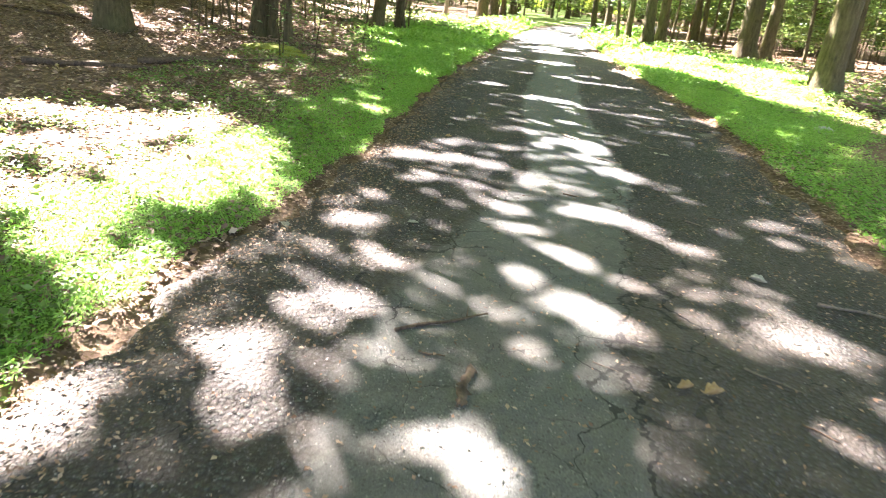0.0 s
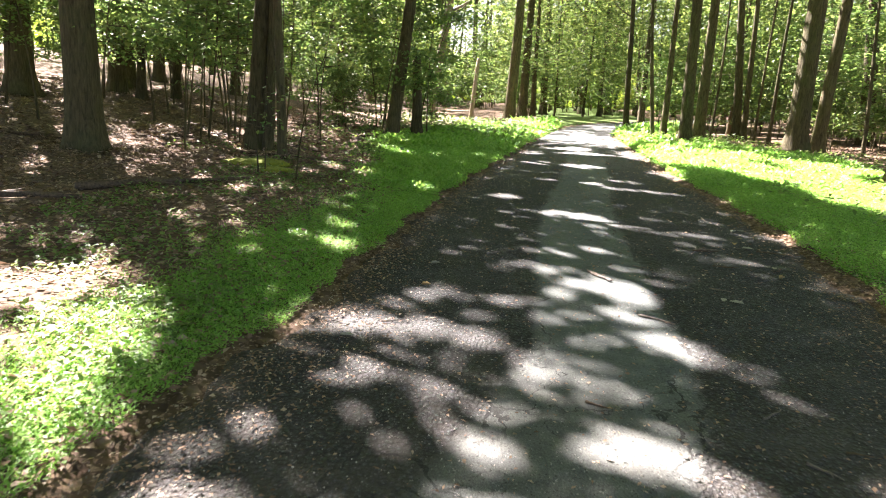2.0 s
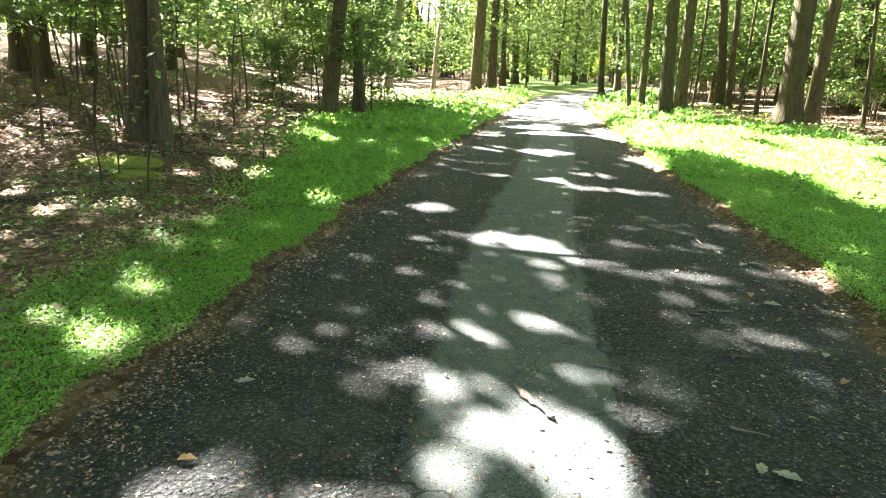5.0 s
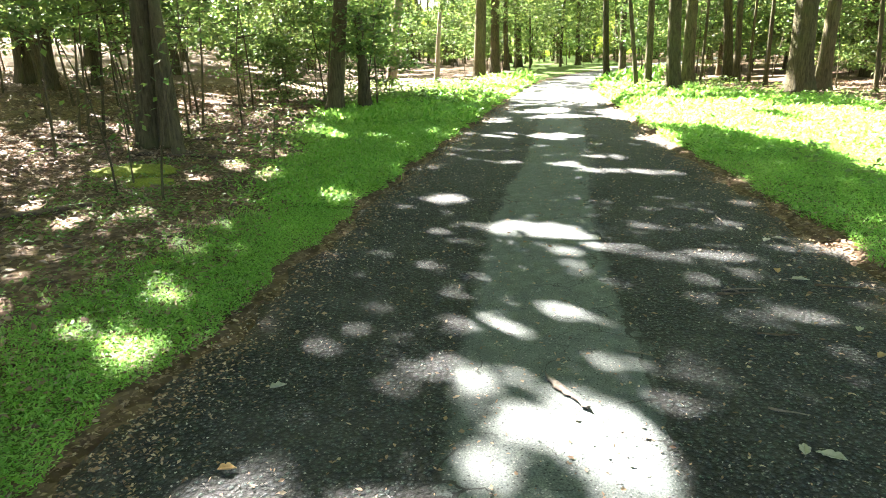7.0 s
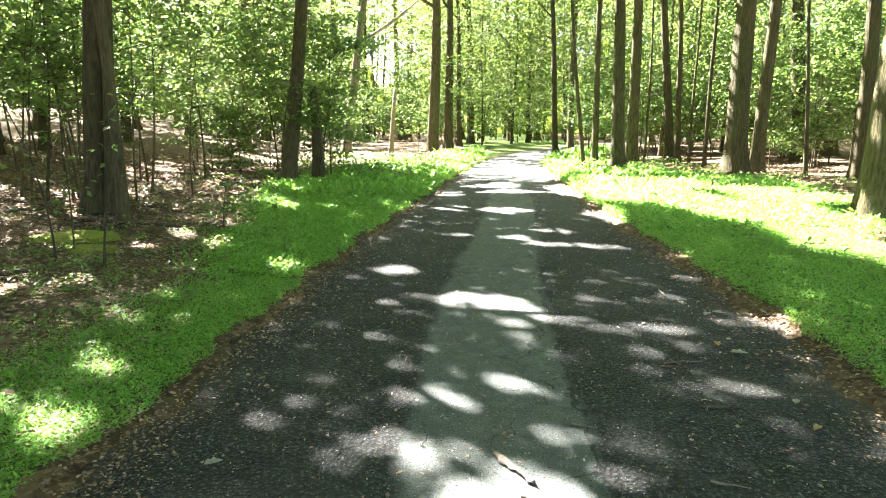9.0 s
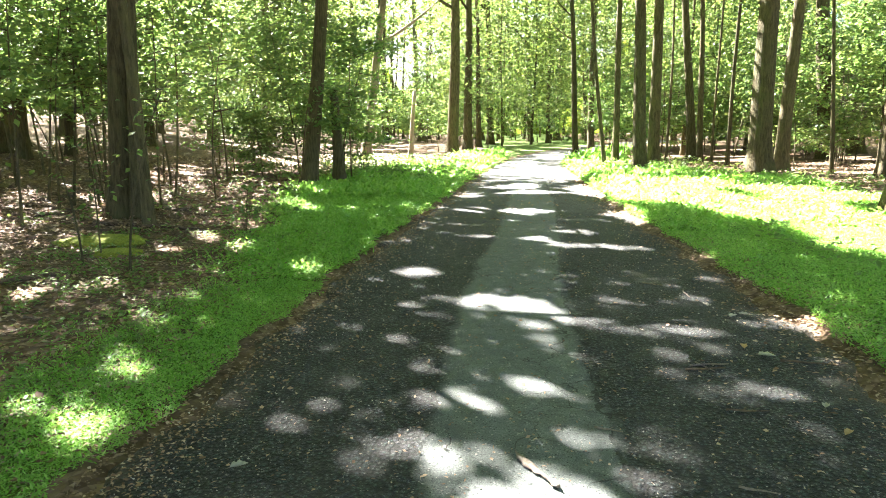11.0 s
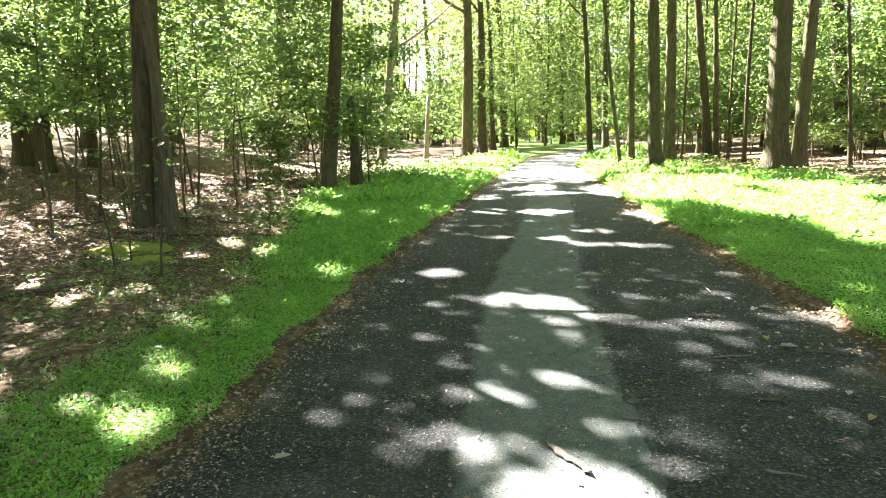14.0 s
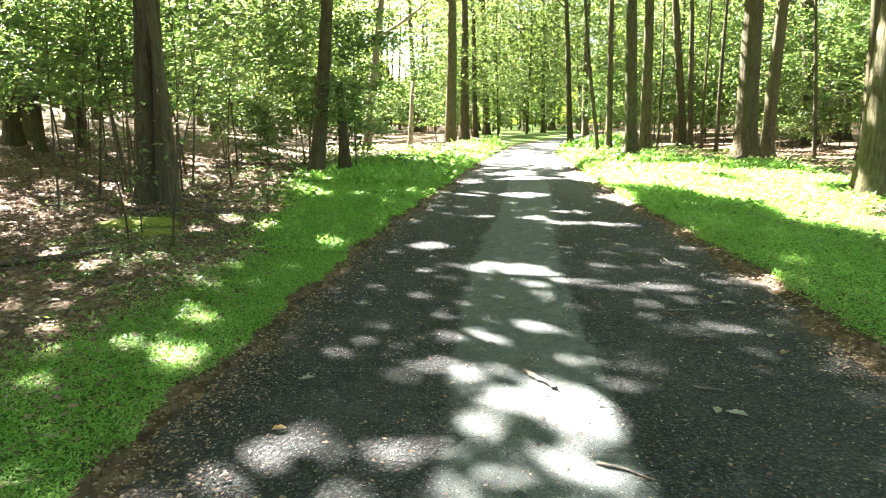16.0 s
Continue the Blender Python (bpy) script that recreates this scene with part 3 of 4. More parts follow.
def build_crowns():
    q = np.random.default_rng(33)
    bands = []
    # over the walked stretch: a close roof, out of view, added to shade the road
    n = 30000
    c = np.stack([q.uniform(-22, 14, n), q.uniform(-6, 46, n), q.uniform(8.5, 14.5, n)], -1)
    gx, gy = c[:, 0] - c[:, 2] * SUN_H[0], c[:, 1] - c[:, 2] * SUN_H[1]
    close = (gx > -6) & (gx < 6.5) & (gy < 21) & (gy > -2)
    bands.append((c[close], 14, 0.42, 0.30, 0.4))
    mid = (gx > -10) & (gx < 8) & (gy < 23) & ~close
    bands.append((c[(mid | (q.uniform(0, 1, n) < 0.45)) & ~close], 6, 0.42, 0.44, 0.4))
    # all around: looser, mostly out of view, added to hold back sky light
    n = 3200
    c = np.stack([q.uniform(-55, 52, n), q.uniform(-30, 98, n), q.uniform(8, 16, n)], -1)
    c = c[~((c[:, 0] > -22) & (c[:, 0] < 14) & (c[:, 1] > -6) & (c[:, 1] < 46))]
    bands.append((c, 8, 0.5, 0.5, 0.5))
    # the high roof of the wood ahead: mostly unseen, added to shade leaves below
    n = 3400
    c = np.stack([q.uniform(-34, 40, n), q.uniform(46, 118, n), q.uniform(13, 19, n)], -1)
    bands.append((c, 8, 0.9, 0.8, 0.4))
    # the lower leaves that close the view between the trunks
    for x0, x1, y0, y1, z0, z1, n, size, k in ((-40, 42, 48, 95, 0.6, 14, 19000, 0.25, 18), (-38, -14, 16, 48, 1.6, 10, 5400, 0.2, 20), (13, 40, 22, 48, 0.9, 9, 5200, 0.19, 20), (7, 16, 31, 48, 1.0, 9, 3200, 0.16, 20), (-15, -3.5, 22, 48, 1.5, 9, 4200, 0.16, 20), (-3.5, 8, 44, 60, 2.4, 13, 3600, 0.19, 18)):
        c = np.stack([q.uniform(x0, x1, n), q.uniform(y0, y1, n), z0 + (z1 - z0) * q.uniform(0, 1, n)], -1)
        lumpy = wave(c[:, 0], c[:, 1], 0.45) + wave(c[:, 1], c[:, 2] * 1.5, 0.6) + q.normal(0, 0.25, n)
        c = c[((c[:, 0] < left_edge(c[:, 1]) - 0.8) | (c[:, 0] > right_edge(c[:, 1]) + 0.8) | (c[:, 2] > 5)) & (lumpy > -0.35)]
        c = c[c[:, 2] < 3.0 + 0.19 * np.hypot(c[:, 0] - 1, c[:, 1] - 3)]
        c[:, 2] += height(c[:, 0], c[:, 1])
        bands.append((c, k, 0.5, size, 0.22))
    tx = np.array([[a[0], a[1]] for a in placed])
    stores = {}
    for c, k, spread, size, flat in bands:
        p = sprays(c, k, spread, flat, q)
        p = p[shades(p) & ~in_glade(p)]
        own = np.argmin(((p[:, None, :2] - tx[None]) ** 2).sum(-1), 1) if len(p) < 1000 else np.concatenate(
            [np.argmin(((b[:, None, :2] - tx[None]) ** 2).sum(-1), 1) for b in np.array_split(p, 60)])
        for i in np.unique(own):
            stores.setdefault(i, []).append((p[own == i], size))
    for i, lots in stores.items():
        tree = placed[i][3]
        p = np.vstack([a for a, _ in lots])
        s = np.concatenate([np.full(len(a), b) for a, b in lots])
        leaf_cloud("crown", p, s, CANOPY, tree, np.array(tree.location), q)


build_crowns()


# ---- understory ----
def build_sapling(x, y, tall, spread, count, size, seed, low=0.25, lean=0.0, label=""):
    q = np.random.default_rng(seed)
    base = np.array((x, y, float(height(np.array(x), np.array(y)))))
    plant = new("sapling")
    plant.location = base
    tagged(plant, label or "leafy young understory tree with a thin stem", "sapling", "saplings under the trees")
    line = stem_line(x, y, lean + q.normal(0, 0.06), tall, seed, 9, 0.3)
    v, f = tube(line - base, np.linspace(0.008 + 0.0042 * tall, 0.005, 9), 6, seed)
    part("stem", mesh_from("stem", v, f, BARK, True), plant)
    pads = []
    for _ in range(int(4 + tall * 1.6)):
        k = q.uniform(low, 1.0)
        a, L = q.uniform(0, 6.28), spread * q.uniform(0.4, 1.0) * (1.15 - 0.6 * k)
        s = np.linspace(0, 1, 5)
        root = np.array([np.interp(k * tall, line[:, 2] - line[0, 2], line[:, j]) for j in range(3)])
        tip = root + np.array([np.cos(a) * L, np.sin(a) * L, L * q.uniform(-0.05, 0.35)])
        pts = root + (tip - root) * s[:, None]
        v, f = tube(pts - base, np.linspace(0.012, 0.003, 5), 4, seed)
        part("branch", mesh_from("branch", v, f, BARK, True), plant)
        pads.append(root + (tip - root) * q.uniform(0.35, 1.05, (max(2, count // 45), 1)))
    c = np.vstack(pads)
    p = sprays(c, max(3, count * 3 // len(c) // 2), 0.22 + 0.09 * spread, 0.22, q)
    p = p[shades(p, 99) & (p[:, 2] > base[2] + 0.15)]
    if len(p) > 8:
        leaf_cloud("foliage", p, size, UNDER, plant, base, q)
    return plant


def scatter_saplings():
    q = np.random.default_rng(44)
    zones = ((-15, -5.2, 20, 34, 12, 2.2, 6.0, 0.15), (-24, -9, 22, 45, 14, 2.5, 6.5, 0.18), (-4.2, -2.2, 23, 30, 5, 1.6, 4.0, 0.12), (-12, -1.5, 56, 72, 24, 2.5, 8, 0.2),
             (6.5, 13, 31, 44, 26, 2.0, 6.0, 0.16), (11, 26, 24, 48, 30, 2.0, 6.5, 0.18), (12.5, 20, 14, 26, 12, 1.5, 5.0, 0.13), (0, 22, 50, 74, 34, 2.5, 7.5, 0.2), (-1.0, 2.2, 38, 52, 8, 2, 5, 0.16))
    k = 0
    for x0, x1, y0, y1, n, lo, hi, size in zones:
        for _ in range(n):
            x, y, tall = q.uniform(x0, x1), q.uniform(y0, y1), q.uniform(lo, hi)
            if left_edge(y) - 1.2 < x < right_edge(y) + 1.2 or (-9 < x < -0.8 and 30 < y < 56 and k % 3):
                continue
            build_sapling(x, y, tall, 0.7 + 0.28 * tall, 620, size, 2000 + k)
            k += 1


scatter_saplings()
for n, (x, y, tall, sp) in enumerate(((-3.23, 11.63, 1.7, .25), (-2.57, 11.34, 1.9, .25), (-3.33, 12.17, 1.3, .2), (-4.6, 16.49, 4.2, .8), (-4.08, 17.72, 3.6, .8), (-2.2, 13.9, .7, .4), (-5.6, 16.6, 2.6, .7), (-6.2, 17.5, 3.4, .9))):
    build_sapling(x, y, tall, sp, 90 if n > 2 else 24, 0.09, 3000 + n, 0.45)
for n, (x, y, tall, sp) in enumerate(((-2.35, 21.2, 3.6, 1.0), (-2.2, 22.2, 5.0, 1.2), (-3.6, 22.6, 5.5, 1.3), (-5.2, 18.4, 5.5, 1.5), (-7.0, 17.0, 5.0, 1.5), (-8.6, 18.5, 6.0, 1.7), (-9.5, 15.5, 5.5, 1.5), (-6.2, 20.5, 6.0, 1.6), (-5.7, 14.3, 4.0, 1.3), (-6.3, 16.2, 4.4, 1.4), (-7.8, 15.0, 4.4, 1.5))):
    build_sapling(x, y, tall, sp, 900, 0.12, 3100 + n, 0.42)




def thickets():
    """The close leafy young growth: left of the road behind the forked tree, low brush behind the slim one, and right of the glade."""
    q = np.random.default_rng(46)
    k = 0
    for x0, x1, y0, y1, n, lo, hi, spread, count, size, low in ((-9.5, -5.6, 16.5, 22, 8, 4.6, 6.5, 2.6, 1500, 0.115, 0.27), (-14, -9, 15, 24, 6, 4.5, 7.0, 2.6, 1300, 0.13, 0.25), (-8, -4.2, 23, 29, 6, 4.5, 7.0, 2.3, 1500, 0.13, 0.2),
                                                                  (-6.6, -4.0, 22.5, 27, 7, 1.6, 2.8, 1.1, 900, 0.10, 0.05), (10.5, 15, 25.5, 34, 10, 3.0, 6.5, 2.0, 1300, 0.13, 0.15), (14, 23, 24, 40, 12, 4.0, 8.0, 2.4, 1400, 0.15, 0.12), (11.5, 22, 26, 42, 13, 1.5, 3.2, 1.3, 700, 0.13, 0.05)):
        for _ in range(n):
            build_sapling(q.uniform(x0, x1), q.uniform(y0, y1), q.uniform(lo, hi), spread * q.uniform(0.75, 1.15), count, size, 4000 + k, low)
            k += 1


thickets()

# ---- ground cover ----
def scatter_in(x0, x1, y0, y1, n, q, inside):
    p = np.stack([q.uniform(x0, x1, n), q.uniform(y0, y1, n)], -1)
    return p[inside(p[:, 0], p[:, 1], q)]


def left_green(x, y, q):
    le = left_edge(y) - 0.10 + 0.10 * wave(x * 0, y, 2.3)
    ve = verge_edge(y) + 0.2 * wave(x * 0 + 2, y, 1.1) + 0.2 * wave(x, y, 2.5)
    return (x < le) & (x > ve - q.exponential(0.16, len(x)))


def right_green(x, y, q):
    re = right_edge(y) + 0.16 + 0.10 * wave(x * 0 + 1, y, 2.1)
    ve = right_verge(y) + 0.5 * wave(x * 0, y, 0.9)
    return (x > re) & (x < ve + np.abs(q.normal(0, 0.3, len(x))))


def build_grass(label, x0, x1, rows_, inside, seed):
    q = np.random.default_rng(seed)
    V, F, base = [], [], 0
    for y0, y1, dens, size, tall in rows_:
        n = int((x1 - x0) * (y1 - y0) * dens)
        p = scatter_in(x0, x1, y0, y1, n, q, inside)
        n = len(p)
        lush = 0.8 + 0.25 * wave(p[:, 0], p[:, 1], 1.4)
        z = height(p[:, 0], p[:, 1]) + tall * lush.clip(0.25, 1.3) * q.uniform(0, 1, n) ** 0.8
        s = size * q.uniform(0.6, 1.3, n)
        v, f = blades(np.column_stack([p, z]), q.uniform(0, 6.28, n), q.normal(0.28, 0.36, n), s, s * q.uniform(0.24, 0.45, n), 0.2)
        V.append(v)
        F.append(f + base)
        base += len(v)
    me = mesh_from("grass", np.vstack(V), np.vstack(F), GRASS)
    tagged(new("grass", me), label, "grass", kind="stuff")


build_grass("low bright green grass along the left verge of the road", -4.2, 2.4,
            ((0.6, 6, 9000, 0.027, 0.05), (6, 11, 10000, 0.027, 0.055), (11, 18, 2600, 0.06, 0.085), (18, 33, 450, 0.16, 0.12), (33, 46, 120, 0.3, 0.16)), left_green, 1)
build_grass("low bright green grass along the right verge of the road", 2.9, 10.5,
            ((2, 8, 2200, 0.04, 0.06), (8, 14, 4600, 0.035, 0.10), (14, 20, 1300, 0.085, 0.13), (20, 30, 350, 0.17, 0.14), (30, 46, 120, 0.3, 0.16)), right_green, 2)


def build_herbs():
    q = np.random.default_rng(3)
    V, F, base = [], [], 0
    for x0, x1, y0, y1, dens, size, tall in ((-4.2, -1.2, 1.0, 6, 1000, 0.05, 0.06), (-4.2, -1.2, 6, 14, 620, 0.05, 0.06), (-6, -2, 14, 24, 60, 0.09, 0.14), (4.5, 11, 10, 24, 150, 0.1, 0.16), (-4.5, 0.8, 22, 33, 120, 0.14, 0.3), (3.9, 9, 24, 32, 90, 0.14, 0.25)):
        n = int((x1 - x0) * (y1 - y0) * dens)
        p = np.stack([q.uniform(x0, x1, n), q.uniform(y0, y1, n)], -1)
        ok = (wave(p[:, 0], p[:, 1], 1.3) + 0.5 * wave(p[:, 0], p[:, 1], 3.1) + q.normal(0, 0.3, n) > 0.1) & ((p[:, 0] < left_edge(p[:, 1]) - 0.2) | (p[:, 0] > right_edge(p[:, 1]) + 0.3))
        p = p[ok]
        n = len(p)
        z = height(p[:, 0], p[:, 1]) + tall * q.uniform(0.1, 1, n)
        s = size * q.uniform(0.6, 1.3, n)
        v, f = blades(np.column_stack([p, z]), q.uniform(0, 6.28, n), q.normal(0.1, 0.3, n), s, s * q.uniform(0.4, 0.7, n), 0.2)
        V.append(v)
        F.append(f + base)
        base += len(v)
    tagged(new("ground_plants", mesh_from("ground_plants", np.vstack(V), np.vstack(F), HERB)), "sparse small green herbs growing through the leaf litter", "plants", kind="stuff")


def build_litter():
    q = np.random.default_rng(4)
    V, F, base = [], [], 0
    for x0, x1, y0, y1, dens, size in ((-8, -1.0, 1, 16, 230, 0.06), (-18, -4, 12, 30, 50, 0.10), (-8, -3, 16, 24, 90, 0.09), (6, 16, 9, 30, 45, 0.10), (3.0, 4.0, 2, 14, 420, 0.05), (-1.9, -0.3, 1, 9, 200, 0.05)):
        n = int((x1 - x0) * (y1 - y0) * dens)
        p = np.stack([q.uniform(x0, x1, n), q.uniform(y0, y1, n)], -1)
        p = p[(p[:, 0] < left_edge(p[:, 1]) - 0.05) | (p[:, 0] > right_edge(p[:, 1]) + 0.05)]
        n = len(p)
        z = height(p[:, 0], p[:, 1]) + q.uniform(0.004, 0.03, n)
        s = size * q.uniform(0.5, 1.3, n)
        v, f = blades(np.column_stack([p, z]), q.uniform(0, 6.28, n), q.normal(0.05, 0.25, n), s, s * q.uniform(0.4, 0.75, n), 0.22)
        V.append(v)
        F.append(f + base)
        base += len(v)
    # bits of leaf and bark along the road's edges and over its surface
    for y0, y1, n, size in ((0.8, 8, 16000, 0.02), (8, 15, 6000, 0.028), (15, 24, 2500, 0.05)):
        y = q.uniform(y0, y1, n)
        a, b = left_edge(y), right_edge(y)
        d = np.abs(q.normal(0, 0.22, n)) * np.where(y < 6.5, 1.7, 1.0)
        kind = q.uniform(0, 1, n)
        x = np.where(kind < 0.45, a - 0.12 + d, np.where(kind < 0.75, b + 0.12 - d, q.uniform(a, b)))
        z = np.where((x > a) & (x < b), 0.016, height(x, y)) + q.uniform(0.004, 0.012, n)
        s = size * q.uniform(0.4, 1.6, n)
        v, f = blades(np.column_stack([x, y, z]), q.uniform(0, 6.28, n), q.normal(0.0, 0.15, n), s, s * q.uniform(0.25, 0.7, n), 0.2)
        V.append(v)
        F.append(f + base)
        base += len(v)
    tagged(new("leaf_litter", mesh_from("leaf_litter", np.vstack(V), np.vstack(F), LITTER)), "dry brown fallen leaves scattered over the ground", "leaf litter", kind="stuff")


build_herbs()
build_litter()


# ---- loose things on the road ----
def build_gravel():
    q = np.random.default_rng(8)
    n = 5500
    y = 0.8 + 13.5 * q.uniform(0, 1, n) ** 1.3
    a, b = left_edge(y), right_edge(y)
    x = np.where(q.uniform(0, 1, n) < 0.35, a + np.abs(q.normal(0, 0.35, n)), q.uniform(a + 0.05, b - 0.05))
    x = np.where((y < 6.5) & (q.uniform(0, 1, n) < 0.4), a + q.uniform(0, 1.5, n), x)
    r = q.uniform(0.002, 0.0045, n) * (1 + 0.06 * y)
    c = np.column_stack([x, y, 0.016 + r * 0.4])
    o = np.array([(1, 0, 0), (0, 1, 0), (-1, 0, 0), (0, -1, 0), (0, 0, .7), (0, 0, -.7)], float)
    v = (c[:, None] + o[None] * r[:, None, None] * q.uniform(0.6, 1.5, (n, 6, 1))).reshape(-1, 3)
    t = np.array([(0, 1, 4), (1, 2, 4), (2, 3, 4), (3, 0, 4), (1, 0, 5), (2, 1, 5), (3, 2, 5), (0, 3, 5)])
    f = (np.arange(n)[:, None, None] * 6 + t[None]).reshape(-1, 3)
    s = Shade("gravel")
    m = s.done(s.ramp(s.island(), (0.0, (0.08, 0.075, 0.07)), (0.5, (0.2, 0.18, 0.16)), (1.0, (0.45, 0.41, 0.37))), 0.8, 0.3)
    tagged(new("gravel", mesh_from("gravel", v, f, m)), "small loose stones and grit on the asphalt", "gravel", kind="stuff")


def ground_at(x, y):
    return 0.017 if left_edge(y) < x < right_edge(y) else float(height(np.array(x), np.array(y)))


def build_stick(name, x0, y0, x1, y1, r, material, label, category="twig", group="", bend=0.12, seed=0, forks=0):
    q = np.random.default_rng(seed)
    a, b = np.array((x0, y0, 0.0)), np.array((x1, y1, 0.0))
    L = np.linalg.norm(b - a)
    side = np.array((-(b - a)[1], (b - a)[0], 0)) / L
    n = 9
    s = np.linspace(0, 1, n)
    wig = bend * L * (np.sin(s * 3.14) * q.uniform(-1, 1) + 0.35 * np.sin(s * 9 + q.uniform(0, 6)))
    pts = a + (b - a) * s[:, None] + side * wig[:, None]
    pts[:, 2] = [ground_at(p[0], p[1]) for p in pts]
    pts[:, 2] = np.maximum.accumulate(pts[:, 2]) if pts[-1, 2] > pts[0, 2] else pts[:, 2]
    pts[:, 2] += r * 0.85
    base = pts[0].copy()
    base[2] -= r
    thing = new(name)
    thing.location = base
    tagged(thing, label, category, group)
    v, f = tube(pts - base, r * (1 - 0.55 * s) * (1 + 0.12 * q.normal(0, 1, n)), 8 if r > 0.01 else 6, seed, 0.08)
    part("stem", mesh_from("stem", v, f, material, True), thing)
    for _ in range(forks):
        i = int(q.integers(3, 7))
        w = (pts[i + 1] - pts[i]) / np.linalg.norm(pts[i + 1] - pts[i])
        away = side * q.choice([-1, 1]) * 0.8 + w * 0.6
        k = np.linspace(0, 1, 4)[:, None]
        twig = pts[i] + away * L * q.uniform(0.15, 0.35) * k
        twig[:, 2] = pts[i, 2] + 0.006 * k[:, 0]
        v, f = tube(twig - base, r * 0.45 * (1 - 0.6 * k[:, 0]), 5, seed)
        part("side_twig", mesh_from("side_twig", v, f, material, True), thing)
    return thing


def build_leaf(x, y, size, turn, curl, material, label, seed=0, lobes=5):
    """A fallen leaf: a lobed, curled blade with a midrib and a stalk."""
    q = np.random.default_rng(seed)
    u = np.linspace(0, 1, 13)
    w = 0.30 * np.sin(np.pi * u ** 0.8) * (0.72 + 0.28 * np.abs(np.sin(u * np.pi * lobes / 2)) * 1.2) + 0.01
    rows_, faces = [], []
    for i, t in enumerate(u):
        for k in (-1.0, -0.5, 0.0, 0.5, 1.0):
            lift = curl * (abs(k) ** 1.5 * w[i] * 1.6 + 0.5 * (t - 0.45) ** 2) + 0.02 * q.normal() * abs(k)
            rows_.append(((t - 0.5) * size, k * w[i] * size * (1 - 0.25 * curl), max(lift, 0) * size + 0.003))
    for i in range(12):
        for k in range(4):
            a = i * 5 + k
            faces.append((a, a + 1, a + 6, a + 5))
    leaf = new("fallen_leaf")
    leaf.matrix_basis = pose(x, y, ground_at(x, y) + 0.002, 0, 0, turn)
    tagged(leaf, label, "leaf", "single fallen leaves on the road")
    me = mesh_from("blade", np.array(rows_), np.array(faces), material, True)
    blade = part("blade", me, leaf)
    thick = blade.modifiers.new("thickness", "SOLIDIFY")
    thick.thickness = 0.0012
    rib = np.stack([(u - 0.5) * size, 0 * u, 0.5 * curl * (u - 0.45) ** 2 * size + 0.0045], -1)
    v, f = tube(rib, 0.012 * size * (1 - 0.8 * u), 5)
    part("midrib", mesh_from("midrib", v, f, GREY_TWIG, True), leaf)
    k = np.linspace(0, 1, 4)
    st = np.stack([-0.5 * size - 0.22 * size * k, 0.04 * size * k ** 2, 0.1 * curl * size * (1 - k) + 0.003], -1)
    v, f = tube(st, np.full(4, 0.009 * size), 5)
    part("stalk", mesh_from("stalk", v, f, GREY_TWIG, True), leaf)
    return leaf


build_gravel()
build_stick("stick", -0.10, 2.58, 0.31, 2.83, 0.010, DEADWOOD, "dark weathered stick lying across the asphalt", "stick", bend=0.05, seed=1, forks=1)
build_stick("twig", 0.02, 2.42, 0.13, 2.41, 0.006, DEADWOOD, "short dark twig on the asphalt", seed=2)


def build_bark(x0, y0, x1, y1, width, material, label, seed):
    """A strip of shed bark: arched across, ragged along its edges, with split ends."""
    q = np.random.default_rng(seed)
    a, b = np.array((x0, y0)), np.array((x1, y1))
    L = float(np.linalg.norm(b - a))
    n, m = 22, 7
    u, w = np.linspace(0, 1, n), np.linspace(-1, 1, m)
    left, right = (0.5 * width * (0.75 + 0.3 * np.sin(u * q.uniform(6, 9) + q.uniform(0, 6)) + 0.16 * q.normal(0, 1, n)) * np.clip(np.minimum(u, 1 - u) * 7 + 0.3, 0, 1) for _ in range(2))
    side = np.where(w[None] < 0, w[None] * left[:, None], w[None] * right[:, None])
    along = (u[:, None] - 0.5) * L + 0.03 * L * q.normal(0, 1, m)[None] * (np.abs(u - 0.5) * 2)[:, None] ** 6
    lift = 0.22 * width * (1 - w[None] ** 2) + 0.004 + 0.06 * width * np.abs(q.normal(0, 1, (n, m))) + 0.05 * L * ((u[:, None] - 0.4) ** 2)
    v = np.stack([along, side, lift], -1).reshape(-1, 3)
    i = np.arange(n - 1)[:, None] * m + np.arange(m - 1)[None]
    f = np.stack([i, i + m, i + m + 1, i + 1], -1).reshape(-1, 4)
    ob = new("bark_strip", mesh_from("bark_strip", v, f, material))
    c = (a + b) / 2
    ob.matrix_basis = pose(c[0], c[1], ground_at(c[0], c[1]) + 0.001, 0, 0, math.degrees(math.atan2(b[1] - a[1], b[0] - a[0])))
    thick = ob.modifiers.new("thickness", "SOLIDIFY")
    thick.thickness = 0.004
    return tagged(ob, label, "bark", "strips of bark on the road")


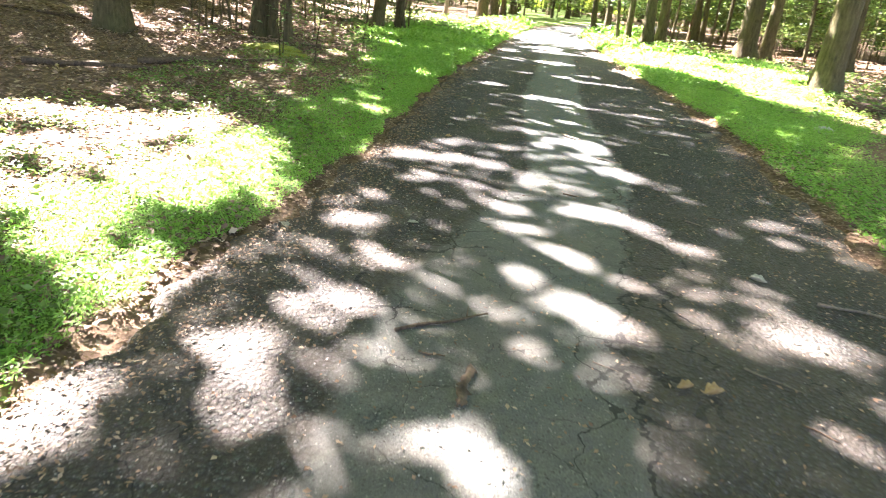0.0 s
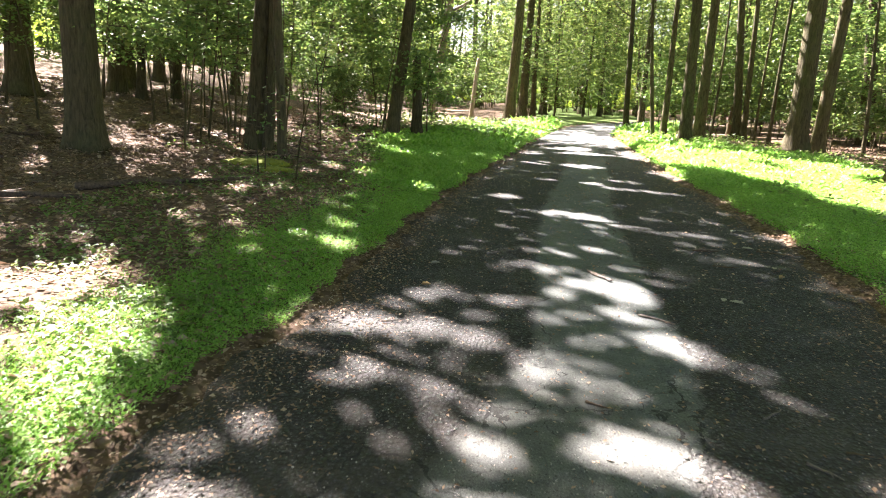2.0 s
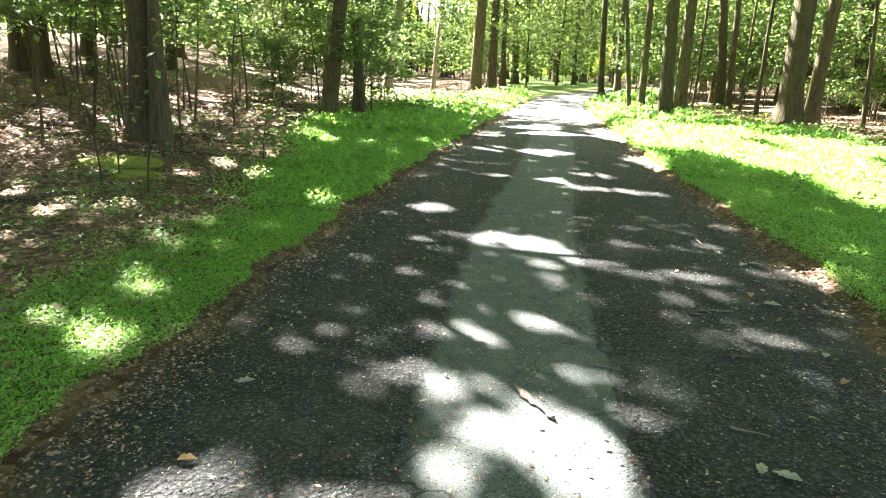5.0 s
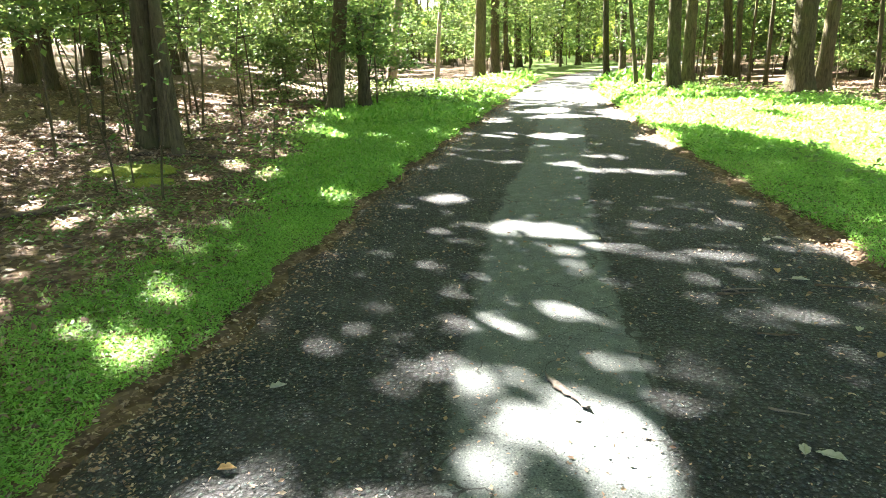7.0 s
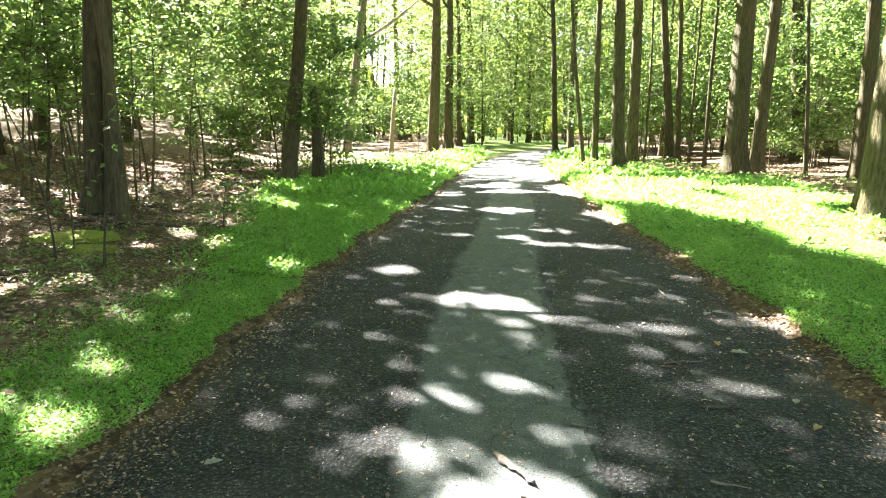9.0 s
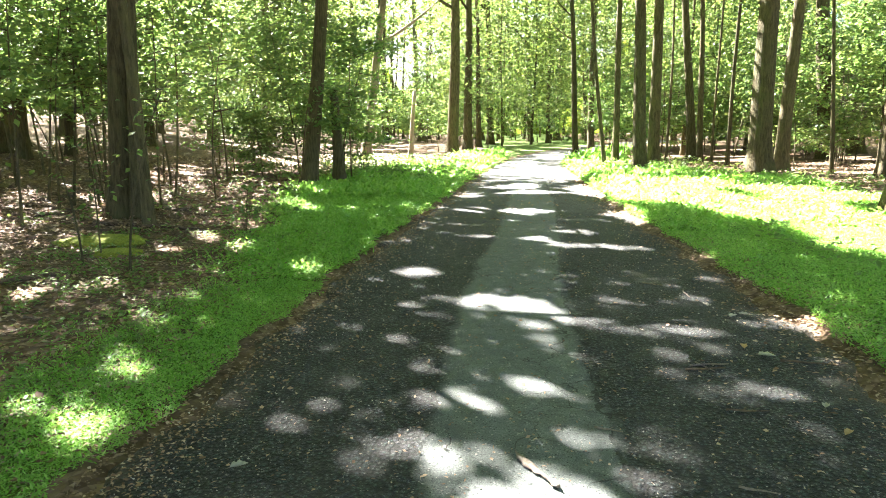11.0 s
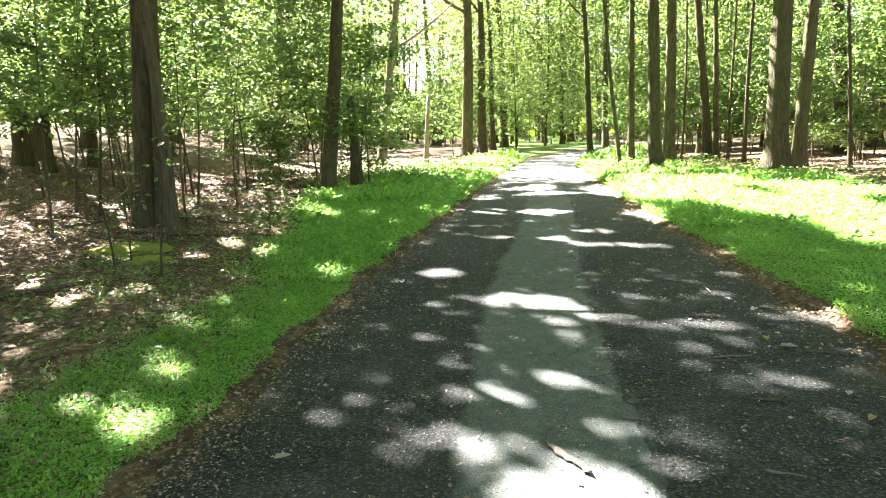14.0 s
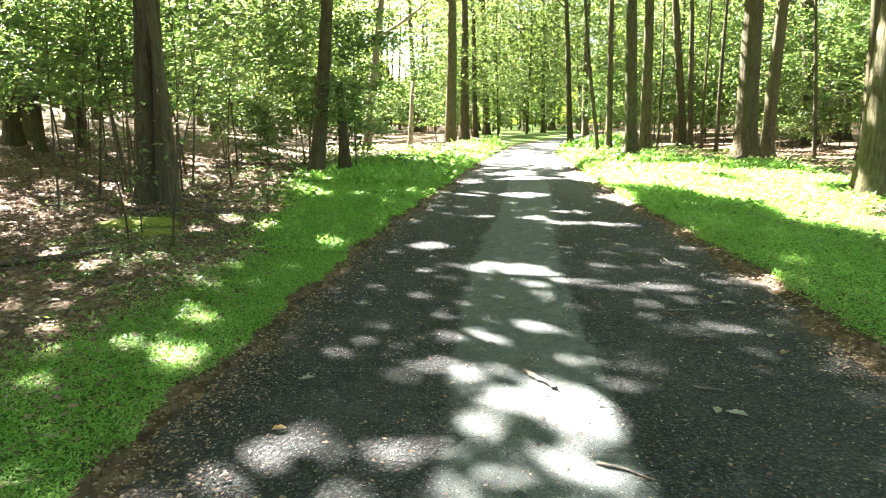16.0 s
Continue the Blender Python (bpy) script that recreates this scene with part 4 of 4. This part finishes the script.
build_bark(0.20, 2.05, 0.235, 2.33, 0.06, DEADWOOD, "flat brown piece of broken bark on the road", 3)
build_bark(1.14, 7.60, 1.30, 7.30, 0.05, GREY_TWIG, "split strip of grey-brown bark on the pale asphalt", 5)
TWIGS = ((1.42, 2.59, 1.62, 2.43, .005), (1.37, 6.51, 1.58, 6.37, .009), (2.25, 8.72, 2.50, 8.76, .009), (2.30, 8.80, 2.55, 8.83, .008), (2.35, 8.86, 2.42, 8.70, .007), (2.28, 8.13, 2.50, 8.12, .007),
         (-0.25, 5.95, -0.12, 6.02, .006), (1.74, 4.72, 1.84, 4.62, .007), (1.95, 4.85, 2.05, 4.83, .006), (2.55, 11.05, 2.72, 10.95, .006), (2.84, 10.75, 2.83, 10.5, .008), (2.9, 8.9, 3.2, 8.82, .008),
         (1.7, 5.1, 1.82, 5.22, .006), (2.1, 3.4, 2.5, 3.3, .010), (0.9, 5.1, 1.0, 5.05, .007), (1.55, 7.9, 1.68, 7.85, .006), (2.05, 7.35, 2.2, 7.3, .006), (1.5, 2.2, 1.6, 2.1, .005), (0.75, 2.5, 0.85, 2.44, .004))
for n, (x0, y0, x1, y1, r) in enumerate(TWIGS):
    build_stick("twig", x0, y0, x1, y1, r, (GREY_TWIG, DEADWOOD)[n % 3 == 2], "thin grey-brown twig lying on the asphalt" if n % 3 != 2 else "dark brown twig lying on the asphalt", group="twigs on the road", bend=0.05, seed=20 + n, forks=n % 2)
LEAVES = ((1.21, 2.34, .12, 20, 1.0, 0), (1.10, 2.36, .10, 200, .9, 0), (1.87, 3.65, .13, -40, .7, 1), (2.15, 7.00, .13, 150, .25, 1), (-0.10, 7.45, .10, 30, .5, 1), (-0.09, 6.81, .09, 10, .6, 0), (2.85, 9.0, .14, -15, .3, 1), (2.77, 9.17, .11, 80, .5, 0), (2.98, 9.92, .12, 40, .4, 1),
          (3.08, 9.98, .10, 160, .4, 1), (2.88, 10.26, .11, 100, .4, 1), (2.83, 8.2, .09, 60, .3, 1), (2.07, 7.04, .10, 70, .3, 1), (-0.39, 5.67, .10, 15, .3, 1), (-0.91, 3.73, .12, 120, .4, 1), (-0.17, 4.03, .09, 10, .4, 1), (2.77, 7.86, .09, 33, .7, 0), (1.03, 6.29, .08, -60, .4, 1))
for n, (x, y, size, turn, curl, pale) in enumerate(LEAVES):
    build_leaf(x, y, size * 0.8, turn, curl, (TAN_LEAF, PALE_LEAF)[pale], "pale dry lobed leaf lying on the road" if pale else "curled tan dead leaf lying on the road", 70 + n)

# ---- under the trees ----
build_stick("fallen_log", -4.62, 9.50, -3.05, 10.95, 0.055, DEADWOOD, "long thin fallen log on the leaf litter", "log", bend=0.04, seed=41, forks=2)
build_stick("fallen_log", -5.6, 8.45, -4.15, 8.88, 0.05, DEADWOOD, "dark rotting fallen branch among dead leaves", "log", bend=0.05, seed=42, forks=1)
build_stick("fallen_branch", -2.55, 9.62, -2.25, 9.52, 0.016, GREY_TWIG, "short bleached branch on the forest floor", "branch", bend=0.2, seed=43)
for n in range(26):
    q = np.random.default_rng(500 + n)
    x, y, a, L = q.uniform(-8, -3), q.uniform(13.5, 24), q.uniform(0, 6.28), q.uniform(0.6, 2.2)
    build_stick("fallen_branch", x, y, x + np.cos(a) * L, y + np.sin(a) * L, q.uniform(0.012, 0.035), DEADWOOD, "bare dead branch lying under the trees", "branch", "dead branches under the trees", 0.12, 510 + n, 2)


def build_mound(name, x, y, rx, ry, h, material, label, category, seed):
    """A low rounded heap with an uneven skin, sunk into the ground."""
    bm = bmesh.new()
    bmesh.ops.create_icosphere(bm, subdivisions=4, radius=1)
    for v in bm.verts:
        k = 1 + 0.22 * noise.noise(v.co * 2.1 + Vector((seed, 0, 0))) + 0.07 * noise.noise(v.co * 8)
        v.co = Vector((v.co.x * rx * k, v.co.y * ry * k, v.co.z * h * k))
    me = bpy.data.meshes.new(name)
    bm.to_mesh(me)
    bm.free()
    me.polygons.foreach_set("use_smooth", np.ones(len(me.polygons), dtype=bool))
    me.materials.append(material)
    ob = new(name, me)
    ob.location = (x, y, ground_at(x, y) + h * 0.15)
    return tagged(ob, label, category)


build_mound("moss_mound", -3.78, 13.0, 0.55, 0.38, 0.08, MOSS, "low yellow-green moss cushion at the tree's foot", "moss", 1)
build_mound("moss_mound", -3.2, 12.3, 0.3, 0.2, 0.06, MOSS, "small flat yellow-green moss patch on the soil", "moss", 2)
build_mound("stone", 5.0, 9.66, 0.16, 0.11, 0.07, STONE, "pale grey stone half sunk in the verge", "stone", 3)
build_stick("fallen_log", 6.6, 12.6, 8.2, 12.2, 0.09, DEADWOOD, "short rotten log lying in the sunny grass", "log", bend=0.03, seed=44)
